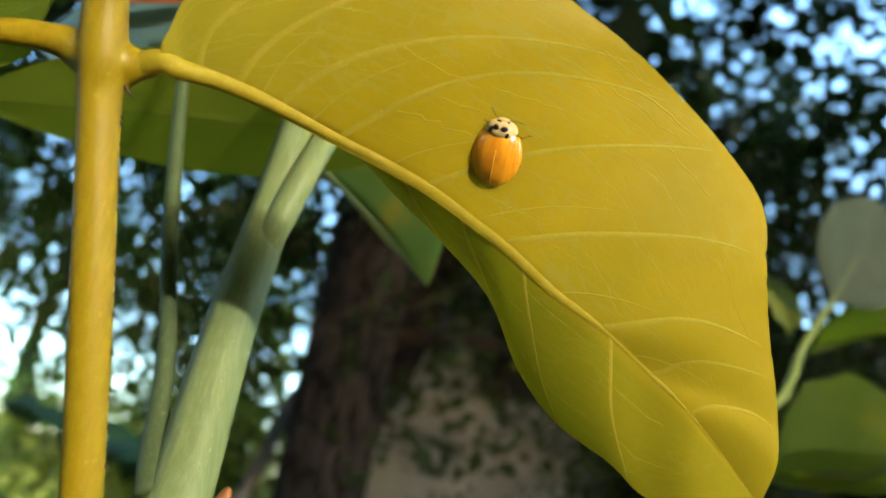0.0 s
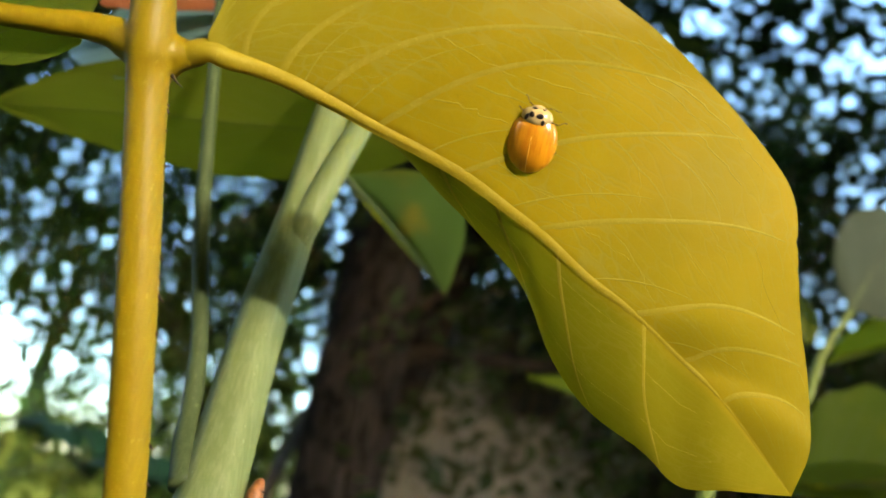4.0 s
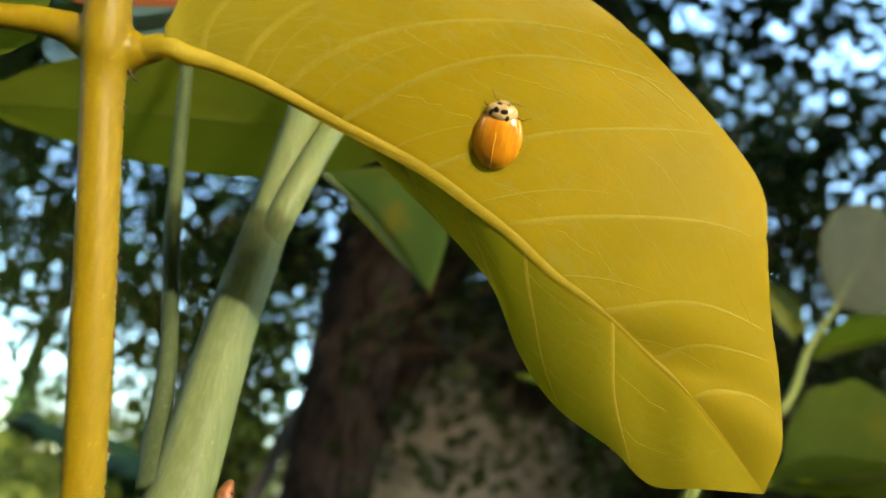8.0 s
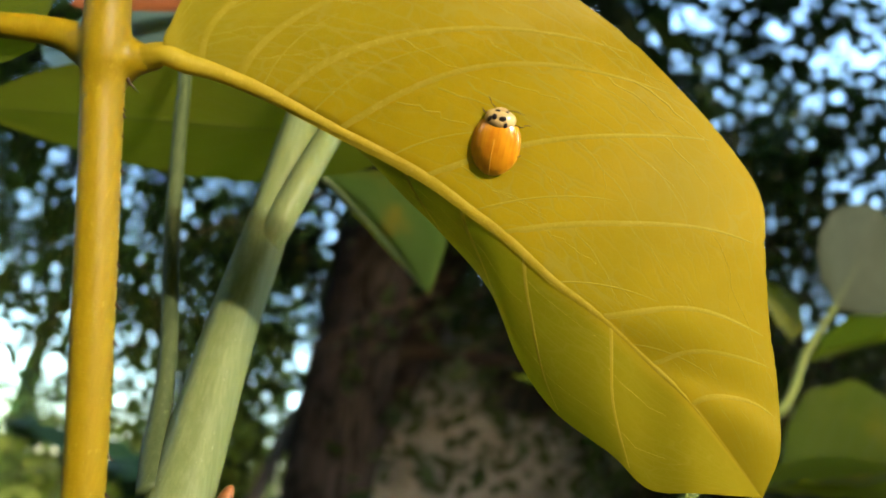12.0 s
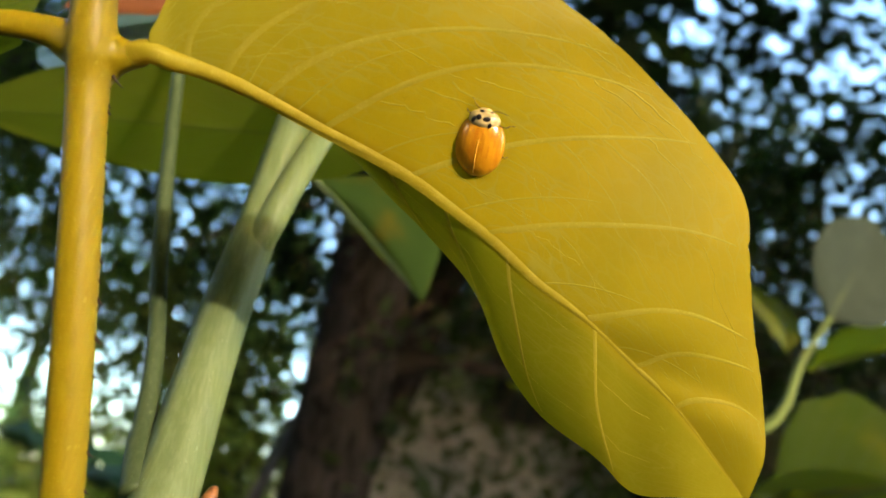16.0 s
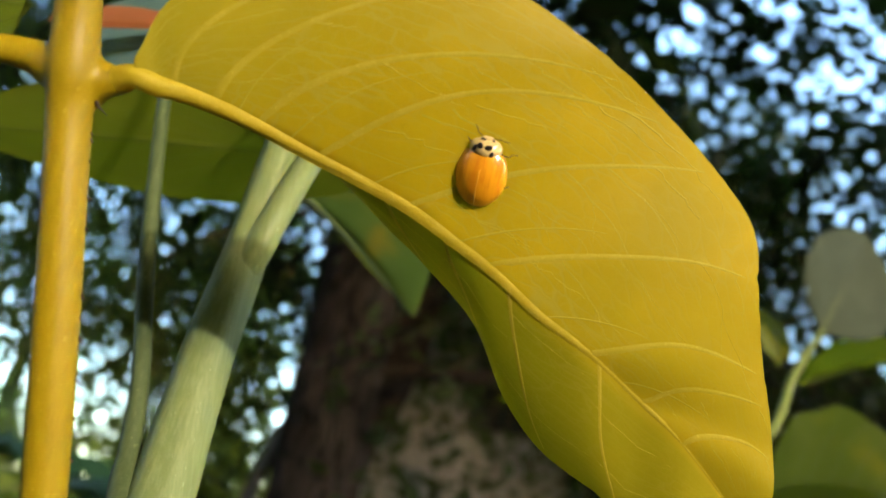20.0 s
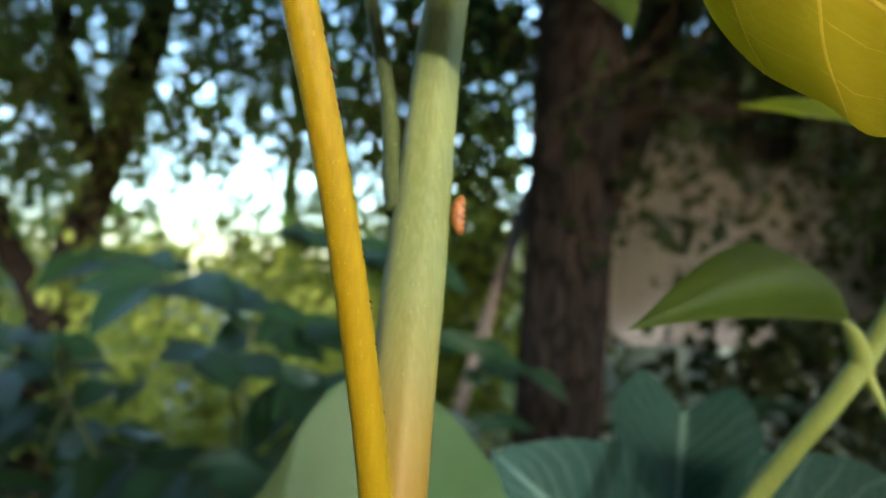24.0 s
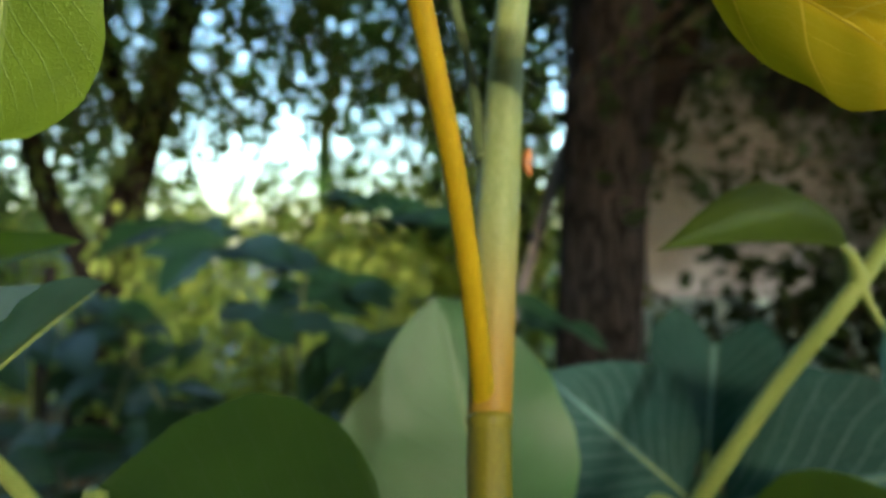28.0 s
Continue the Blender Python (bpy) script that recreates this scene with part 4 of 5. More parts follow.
LOWER = [(-10.2, 88.1, 49.8), (-7.6, 89.0, 50.3), (-4.1, 90.0, 50.7), (1.0, 90.9, 50.9), (6.7, 91.0, 49.8), (14.5, 91.1, 47.4), (23.3, 92.6, 42.5), (29.1, 94.0, 39.6), (38.1, 95.7, 33.5), (44.8, 98.5, 25.2), (52.2, 100.4, 19.3), (61.4, 99.6, 14.6), (68.4, 100.4, 10.8), (75.1, 97.1, 11.1), (86.4, 97.6, 12.0)]
ROWS = 120
MIDS, UPS, LOWS = ([p * 0.001 + Vector((0, 0, EYE)) for p in spline(c, ROWS + 1)] for c in (MID, UPPER, LOWER))
FACING = Vector((0.0, -0.78, -0.62))                    # the side of the blade that looks down


def on_blade(s, w):
    """A place on the blade: s along the midrib from 0 to 1, w from -1 (lower edge) to 1 (upper edge); the rows bow like the veins."""
    f = min(max(s, 0.0), 1.0) * ROWS
    i = min(int(f), ROWS - 1)
    u = f - i
    m, e = (c[i].lerp(c[i + 1], u) for c in (MIDS, UPS if w > 0 else LOWS))
    a = abs(w)
    chord = e - m
    bow = chord.cross(FACING) * (-0.17 if w > 0 else 0.10)
    swell = FACING * chord.length * (0.08 if w > 0 else 0.03)
    p = m + chord * a + (bow + swell) * 4 * a * (1 - a) * 0.5
    ripple = 0.00022 * math.sin(s * 46) * math.sin(a * math.pi) * (1 - s)
    return p + FACING * ripple


def facing_at(s, w):
    """The blade's outward normal."""
    a = on_blade(min(s + 0.004, 1.0), w) - on_blade(max(s - 0.004, 0.0), w)
    b = on_blade(s, w + 0.02) - on_blade(s, w - 0.02)
    n = a.cross(b).normalized()
    return n if n.dot(FACING) > 0 else -n


def ridge(name, line, half, tall, parent, label="", material=None):
    """A low rounded vein that swells out of the blade along the line of (s, w)."""
    pts = [on_blade(*q) for q in line]
    verts, faces = [], []
    for n, p in enumerate(pts):
        t = n / (len(pts) - 1)
        up = facing_at(*line[n]) if abs(line[n][1]) > 0.05 else FACING.normalized()
        way = (pts[min(n + 1, len(pts) - 1)] - pts[max(n - 1, 0)]).normalized()
        side = way.cross(up).normalized()
        for x, y in ((-1.0, -0.25), (-0.72, 0.30), (-0.36, 0.82), (0.0, 1.0), (0.36, 0.82), (0.72, 0.30), (1.0, -0.25)):
            verts.append(p + side * x * half(t) + up * y * tall(t))
        if n:
            for k in range(6):
                b = (n - 1) * 7 + k
                faces.append((b, b + 1, b + 8, b + 7))
    return piece(name, mesh_from(name, verts, faces), material or SIDE_VEIN, parent, label)


def petiolule():
    """The leaflet's own short stalk, sinking into the blade as its midrib."""
    line, radii = [mm(-14.6, 88.8, 49.2), mm(-12.5, 87.8, 49.3)], [0.0016, 0.0016]
    way = FACING.normalized()
    for q, wide, proud in zip(MID[:8], (1.4, 1.3, 1.2, 1.12, 1.05, 1.0, 0.95, 0.9), (1.3, 1.0, 0.75, 0.55, 0.42, 0.32, 0.22, 0.05)):
        line.append(mm(*q) - way * (wide - proud) * 0.001)
        radii.append(wide * 0.001)
    tube("petiolule", line, radii, MIDRIB, yellow, count=90, sides=28)


def yellow_blade():
    cols = 22
    verts, faces, uvs = [], [], []
    n = 2 * cols + 1
    for j in range(ROWS + 1):
        s = j / ROWS
        for i in range(n):
            w = (i - cols) / cols
            nib = 1 - 0.012 * max(0.0, noise.noise((s * 60, 3.0 if w > 0 else 8.0, 0))) * abs(w) ** 6
            verts.append(on_blade(s, w * nib))
            uvs.append((0.5 + 0.5 * w, s))
    for j in range(ROWS):
        for i in range(n - 1):
            a = j * n + i
            faces.append((a, a + 1, a + n + 1, a + n))
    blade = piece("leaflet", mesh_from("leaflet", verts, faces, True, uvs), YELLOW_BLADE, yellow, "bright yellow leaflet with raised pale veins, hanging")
    ridge("midrib", [(0.005 + 0.99 * n / 60, 0.0) for n in range(61)], lambda t: float(np.interp(t, (0.0, 0.12, 0.45, 0.65, 0.85, 1.0), (0.0009, 0.001, 0.00095, 0.0007, 0.00042, 0.00016))), lambda t: float(np.interp(t, (0.0, 0.2, 0.6, 1.0), (0.0003, 0.00028, 0.00016, 0.00004))), blade, "thick pale yellow midrib", MIDRIB)
    up_starts = [0.12, 0.19, 0.27, 0.36, 0.49, 0.63, 0.785, 0.86, 0.925]
    low_starts = [0.445, 0.545, 0.67, 0.80]
    drift = {1: [0.09, 0.11, 0.12, 0.075, 0.005, 0.0, -0.045, -0.07, -0.06], -1: [0.06, 0.06, 0.05, 0.02]}
    for sign, starts in ((1, up_starts), (-1, low_starts)):
        for q, s in enumerate(starts):
            run = drift[sign][q]
            line = [(min(0.99, s + run * (n / 28) ** (2.2 if 0.3 < s < 0.45 and sign > 0 else 1.3) - (0.018 if s > 0.7 and sign > 0 else 0.0) * math.sin(math.pi * n / 28) + 0.002 * math.sin(q * 2.1 + n * 0.3)), sign * (0.01 + n / 28 * 0.93)) for n in range(29)]
            ridge("side_vein", line, lambda t: (0.00046 if sign > 0 else 0.00024) * (1 - t) ** 0.6 + 0.00006, lambda t: (0.000030 if sign > 0 else 0.000022) * (1 - t) ** 0.6 + 0.000006, blade)
    for q, (s, long) in enumerate([(0.565, 0.42), (0.715, 0.35), (0.83, 0.4), (0.43, 0.3), (0.315, 0.5), (0.23, 0.45)]):
        ridge("side_vein", [(s + 0.03 * (n / 14) ** 2, 0.01 + n / 14 * long) for n in range(15)], lambda t: 0.00012 * (1 - t) ** 0.6 + 0.00003, lambda t: 0.00002 * (1 - t) ** 0.6 + 0.000005, blade)
    # the net of fine veins: crooked links from one side vein to the next, with forks
    r = random.Random(4)

    def fine(points, half, tall=0.000012):
        points = [(min(0.99, s + float(np.interp(s, up_starts, drift[1])) * max(0.0, w) ** 1.2), w) for s, w in points]
        ridge("small_vein", points, lambda t: half * (1 - 0.5 * t), lambda t: tall, blade)

    ladder = [0.045] + up_starts + [0.975]
    for low, high in zip(ladder, ladder[1:]):
        count = max(3, int((high - low) * (70 if low < 0.45 else 45)))
        for k in range(count):
            w = (k + r.uniform(0.2, 0.9)) / count * 0.9 + 0.04
            tilt = r.uniform(-0.02, 0.10)
            stop = r.choice((1.0, 1.0, 0.55, 0.4))
            crook = [r.uniform(-0.014, 0.014) for n in range(9)]
            line = [(low + (high - low) * stop * n / 8, min(0.96, w + tilt * n / 8 + crook[n])) for n in range(9)]
            fine(line, r.uniform(0.00004, 0.0001) * (1.4 if low < 0.45 else 1.0), r.choice((0.000005, 0.000009, 0.000022)))
            if stop == 1.0 and r.random() < 0.6:
                m = r.randrange(2, 6)
                s, v = line[m]
                e = r.choice((-1, 1)) * r.uniform(0.05, 0.09)
                fine([(s + (high - s) * 0.75 * n / 5, min(0.97, max(0.03, v + e * n / 5 + r.uniform(-0.006, 0.006)))) for n in range(6)], 0.00005)
    for low, high in zip([0.30] + low_starts, low_starts + [0.93]):
        for k in range(2):
            w = -(k + r.uniform(0.2, 0.9)) / 2 * 0.85 - 0.05
            fine([(low + (high - low) * n / 6, w + r.uniform(-0.02, 0.02)) for n in range(7)], 0.00005, 0.000015)


yellow_blade()
petiolule()
# its twin on the other side of the petiole, mostly out of view
leaflet(yellow, mm(-22.7, 88.4, 56.2), mm(-81.9, 110.0, 57.5), (0, -0.75, -0.55), 0.024, OLIVE_LEAF, YELLOW_VEIN, rib=0, fold=0.1, arch=-0.02, seed=3, blunt=0.6, full=0.6)



def down(name, lines, count, long, seed, parent, spread=1.0):
    """Short pale hairs standing off a stem: lines of (points, radii)."""
    r = random.Random(seed)
    verts, faces = [], []
    for pts, rad in lines:
        for k in range(count):
            f = r.random() * (len(pts) - 1.01)
            i = int(f)
            p = pts[i].lerp(pts[i + 1], f - i)
            way = (pts[i + 1] - pts[i]).normalized()
            side = way.orthogonal().normalized()
            side = Matrix.Rotation(r.uniform(0, 2 * math.pi), 3, way) @ side
            out = (side + way * r.uniform(-0.5, 0.5)).normalized()
            a = p + side * (rad[i] * 0.97)
            b = a + out * long * r.uniform(0.4, 1.3)
            w = way.cross(out).normalized() * 0.000028
            n = len(verts)
            verts += [a - w, a + w, b]
            faces.append((n, n + 1, n + 2))
    ob = piece(name, mesh_from(name, verts, faces, False), YELLOW_VEIN, parent, "fine pale down")
    ob["kind"] = "stuff"


down("down", [(spline(PETIOLE_LINE, 120), numbers([0.0029, 0.0029, 0.0027, 0.0026, 0.0025, 0.0025, 0.0025, 0.0028, 0.0026, 0.0023, 0.0021], 120))], 5000, 0.00030, 5, yellow)
down("down", [([on_blade(n / 60, 0.0) for n in range(55)], [0.00055 * (1 - n / 60) ** 0.7 + 0.0001 for n in range(55)])], 2200, 0.00024, 6, yellow)

# dark prickles along one side of the petiole
r = random.Random(2)
for n, (s, long) in enumerate([(0.655, 0.0014), (0.60, 0.0004), (0.57, 0.0006), (0.55, 0.0004), (0.52, 0.0005), (0.5, 0.0007), (0.48, 0.0009), (0.46, 0.0005), (0.44, 0.0004), (0.42, 0.0007), (0.40, 0.0005), (0.38, 0.0005), (0.36, 0.0004), (0.33, 0.0005), (0.3, 0.0004), (0.25, 0.0004)] + [(0.2 + 0.0185 * q, 0.00018 + 0.00016 * (q * 7 % 5) / 4) for q in range(26)]):
    line = spline(PETIOLE_LINE, 201)
    p = line[int(s * 200)] + Vector((0.0023, -0.0002, 0))
    long *= 1.5
    q = p + Vector((long, 0, -long * r.uniform(0.1, 0.9)))
    v, f = tube_data([p, p.lerp(q, 0.5) + Vector((0, 0, -long * 0.1)), q], [0.00022 * (1 + long * 300), 0.00014, 0.00003], 6)
    piece("prickle", mesh_from("prickle", v, f), THORN, yellow)

# the green main stem with its side shoot
sapling = thing("sapling", "pale green walnut sapling stem with a side shoot and leaves", "plant", place=(0, 0, 0))
STEM_LINE = [Vector((-0.002, 0.03, 0.0)), Vector((-0.002, 0.07, 0.6)), mm(-1, 98, -150), mm(0.3, 106.2, -91.5), mm(1.1, 117.2, -62.2), mm(3.3, 130.2, -21.8), mm(5.7, 138.7, 9.6), mm(7.5, 142.7, 32.5), mm(10.2, 145.7, 54.6), mm(12.5, 147.6, 79.4), mm(15.4, 147.9, 105.3), mm(20, 150, 135)]
tube("stem_foot", STEM_LINE[:5], [0.0075, 0.0062, 0.0054, 0.0051, 0.0051], OLIVE_STEM, sapling, "olive-brown foot of the stem", count=80, sides=28, ridges=6, ridge=0.02, rough=0.03)
tube("stem", STEM_LINE[4:], [0.0051, 0.0057, 0.0052, 0.0046, 0.0042, 0.0037, 0.0034, 0.003], GREEN_STEM, sapling, count=110, sides=28, ridges=6, ridge=0.02, rough=0.03)
ring = STEM_LINE[4]
tube("node_ring", [ring + Vector((0, 0, -0.0012)), ring + Vector((0, 0, 0.0002)), ring + Vector((0, 0.0004, 0.0014))], [0.0052, 0.0055, 0.0052], OLIVE_STEM, sapling, count=8, sides=28)
tube("shoot", [mm(0.8, 135.6, 1.0), mm(-0.4, 139.8, 8.6), mm(-0.9, 141.8, 13.6), mm(-2.5, 145.9, 26.7), mm(-6.8, 151.6, 47.3), mm(-10.5, 155.5, 69.2), mm(-13.6, 159.7, 89.9), mm(-16.6, 161.8, 110.1)], [0.0026, 0.0024, 0.0019, 0.0016, 0.0016, 0.0015, 0.0014, 0.0013], GREEN_SIDE, sapling, count=60, sides=18)
tube("shoot", [mm(9.6, 144.8, 45.0), mm(11.6, 142.6, 52.5), mm(13.9, 141.8, 61.0), mm(17.2, 143.6, 72.0), mm(21.5, 147.3, 84.7)], [0.0026, 0.0029, 0.0028, 0.0026, 0.0022], GREEN_STEM, sapling, count=30, sides=16)
leaflet(sapling, mm(41.4, 151.4, 83.4), mm(-64.0, 205.0, 89.0), (0.0, -0.55, -0.83), 0.034, OLIVE_LEAF, GREEN_SIDE, fold=-0.10, arch=-0.03, seed=5, rib=0)
leaflet(sapling, mm(26.8, 218.2, 100.0), mm(91.0, 298.7, 103.5), (-0.25, -0.35, 0.9), 0.043, TURNING_LEAF, GREEN_SIDE, fold=0.75, arch=0.08, seed=6)
leaflet(sapling, mm(-6.3, 180.7, 116.3), mm(-57.0, 203.4, 113.7), (0.05, -0.93, 0.35), 0.052, SKY_TINT_LEAF, GREEN_SIDE, fold=0.1, seed=41, rib=0)
tube("shoot", [mm(-16.5, 175.7, 112.9), mm(-14.7, 179.3, 101.6), mm(-13.5, 178.3, 88.2)], [0.0016, 0.0016, 0.0008], plain("dry_stalk", (0.5, 0.38, 0.24), 0.7, vary=0.3, scale=400.0), sapling, count=12, sides=10, label="dry brown stalk")
leaflet(sapling, mm(13.0, 246.2, -151.1), mm(-12.0, 256.2, -44.0), (0.05, -0.95, 0.3), 0.084, HEART_LEAF, LIME_STEM, fold=0.12, arch=-0.03, wave=0.045, seed=8, blunt=0.75, full=0.55, lobe=(0.60, -1, 0.34, 0.15))

leaflet(sapling, mm(-46.0, 184.0, 111.0), mm(-14.0, 181.0, 121.0), (0.0, -0.9, 0.4), 0.009, RUST_LEAF, GREEN_SIDE, fold=0.3, arch=0.02, seed=42, rib=0, full=0.4, label="dry rust-brown leaflet")

# pupa case on the stem
pupa = thing("pupa", "dry orange-brown insect pupa case stuck to the green stem", "pupa", place=mm(11.8, 134.5, 0.4))
bm = bmesh.new()
bmesh.ops.create_uvsphere(bm, u_segments=20, v_segments=14, radius=0.0023, matrix=Matrix.Diagonal((0.62, 0.72, 1.65, 1)))
for v in bm.verts:
    s = v.co.z / 0.0038
    v.co.x += 0.0006 * s * s
    ring = 1 + 0.05 * math.sin(s * 16)
    v.co.x *= ring
    v.co.y *= ring
part("shell", bm, BROWN_PUPA, pupa)
for n in range(4):
    z = -0.002 + n * 0.0012
    v, f = tube_data([Vector((0.0009, -0.0012, z)), Vector((0.0016, -0.0006, z)), Vector((0.0017, 0.0004, z))], [0.00016] * 3, 6)
    piece("ridge", mesh_from("ridge", v, f), THORN, pupa)

# the second shoot, with its own leaves
second = thing("sapling", "young walnut shoot with lime-green stem and broad leaves", "plant", place=(0, 0, 0))
tube("stem", [(0.05, 0.33, 0.0), (0.06, 0.32, 0.6), mm(78.8, 296.2, -182.5), mm(103.3, 286.2, -139.6), mm(134.0, 271.2, -83.0), mm(162.1, 257.2, -36.9), mm(206.8, 295.0, -0.9), mm(265.8, 335.1, 58.3), mm(302.5, 326.7, 86.4), mm(312.1, 318.5, 117.0), mm(325.7, 310.4, 144.2)],
     [0.006, 0.005, 0.0045, 0.0043, 0.0041, 0.0040, 0.0038, 0.0032, 0.0027, 0.0022, 0.0013], LIME_STEM, second, count=140, sides=20, ridges=5, ridge=0.03)
arched_leaflet(second, mm(156.0, 253.0, -21.0), mm(59.1, 186.2, -19.0), (-0.1, -0.2, 0.97), (-0.3, 0.9, 0.2), 0.0195, 0.004, DUSK_LEAF, "olive-green leaflet folded along its midrib")
tube("leaf_stalk", [mm(163.0, 257.0, -38.0), mm(161.5, 256.0, -31.0), mm(158.0, 254.0, -25.0), mm(152.0, 250.0, -20.0)], [0.0042, 0.0036, 0.0028, 0.0012], LIME_STEM, second, count=24, sides=16)
tube("leaf_stalk", [mm(163.0, 256.5, -37.0), mm(168.0, 253.0, -49.0), mm(175.0, 249.0, -62.0), mm(186.0, 244.0, -80.0)], [0.0026, 0.0016, 0.0013, 0.0011], LIME_STEM, second, count=24, sides=12)
leaflet(second, mm(170.0, 252.0, -52.0), mm(206.0, 246.0, -92.0), (0.25, -0.85, 0.45), 0.066, DARK_LEAF, LIME_STEM, fold=0.15, arch=0.1, seed=12, blunt=0.7, full=0.7)
leaflet(second, mm(268.6, 338.5, 62.0), mm(183.5, 401.4, 97.7), (-0.1, -0.35, 0.9), 0.075, GLOW_LEAF, LIME_STEM, fold=0.15, arch=0.06, seed=13)
leaflet(second, mm(301.4, 332.7, 48.7), mm(364.5, 271.9, 67.2), (0.05, -0.7, 0.7), 0.100, BLOTCH_LEAF, LIME_STEM, fold=0.5, arch=0.05, seed=14)
leaflet(second, mm(284.0, 327.0, 45.0), mm(338.0, 270.0, 50.0), (0.0, -0.55, 0.8), 0.060, LIME_LEAF, LIME_STEM, fold=0.2, arch=0.06, seed=18)
leaflet(second, mm(324.8, 311.0, 142.5), mm(356.0, 296.0, 205.0), (0.1, -0.95, 0.1), 0.066, GREY_LEAF, LIME_STEM, fold=0.15, seed=15, full=0.75, rib=0.0004)
leaflet(second, mm(325.0, 329.0, 117.0), mm(367.0, 272.3, 141.0), (0.0, -0.6, 0.8), 0.055, LIME_LEAF, LIME_STEM, fold=0.35, seed=16)
leaflet(second, mm(313.0, 328.0, 124.0), mm(294.0, 336.0, 166.0), (0.3, -0.85, 0.35), 0.050, OLIVE_LEAF, LIME_STEM, fold=0.2, seed=17)

# broad dark leaves behind the second shoot
third = thing("sapling", "low walnut sapling with broad blue-green leaves", "plant", place=(0, 0, 0))
tube("stem", [(0.24, 0.55, 0.0), (0.22, 0.53, 0.6), mm(165.8, 456.2, -311.0), mm(165.8, 456.2, -215.8), mm(174.5, 476.2, -163.9)], [0.007, 0.006, 0.005, 0.004, 0.003], LIME_STEM, third, count=40, sides=14)
leaflet(third, mm(174.5, 476.2, -175.7), mm(199.4, 526.2, -66.8), (-0.05, -0.93, 0.35), 0.100, DARK_LEAF, LIME_STEM, fold=0.25, arch=0.0, seed=21, heart=0.24, rib=0.0006)
leaflet(third, mm(127.1, 366.2, -161.0), mm(48.4, 366.2, -92.3), (-0.35, -0.8, 0.5), 0.095, DARK_LEAF, LIME_STEM, fold=0.12, arch=0.02, seed=22)
leaflet(third, mm(144.9, 366.2, -164.9), mm(288.2, 366.2, -141.3), (0.0, -0.85, 0.5), 0.135, DARK_LEAF, LIME_STEM, fold=0.12, arch=-0.02, seed=23, full=0.7)
leaflet(third, mm(130.1, 306.2, -157.0), mm(226.5, 296.2, -146.7), (0.0, -0.6, 0.8), 0.06, UNDER_LEAF, LIME_STEM, fold=0.1, arch=0.05, seed=24)

# leaves close to the viewer on the other side
fourth = thing("sapling", "young walnut shoot with large drooping green leaves", "plant", place=(0, 0, 0))
tube("stem", [(-0.12, 0.12, 0.0), (-0.11, 0.12, 0.7), mm(-91.8, 119.0, -113.7), mm(-100.2, 124.4, -96.6), mm(-116.0, 129.2, -81.5), mm(-133.9, 133.9, -65.5), mm(-151.3, 139.4, -33.6)], [0.005, 0.004, 0.0028, 0.0025, 0.0024, 0.0022, 0.002], LIME_STEM, fourth, count=60, sides=16)
leaflet(fourth, mm(-20.5, 107.7, -86.2), mm(-99.5, 120.1, -91.1), (0.05, -0.80, 0.6), 0.072, DEEP_LEAF, LIME_STEM, fold=0.05, arch=0.0, seed=31, full=0.7)
leaflet(fourth, mm(-109.0, 86.2, -57.0), mm(-90.0, 111.2, -27.0), (-0.62, -0.72, 0.30), 0.046, SKY_TINT_LEAF, LIME_STEM, fold=0.6, arch=0.1, seed=32, rib=0.0007)
leaflet(fourth, mm(-147.1, 141.2, -30.8), mm(-113.8, 154.2, -16.6), (0.2, -0.35, 0.9), 0.022, UNDER_LEAF, LIME_STEM, fold=0.3, arch=0.1, seed=33)
leaflet(fourth, mm(-81.6, 66.2, 44.8), mm(-91.1, 74.2, -1.9), (0.25, -0.95, 0.1), 0.036, GLOW_LEAF, LIME_STEM, fold=0.2, arch=0.0, seed=34, full=0.55, blunt=1.2)


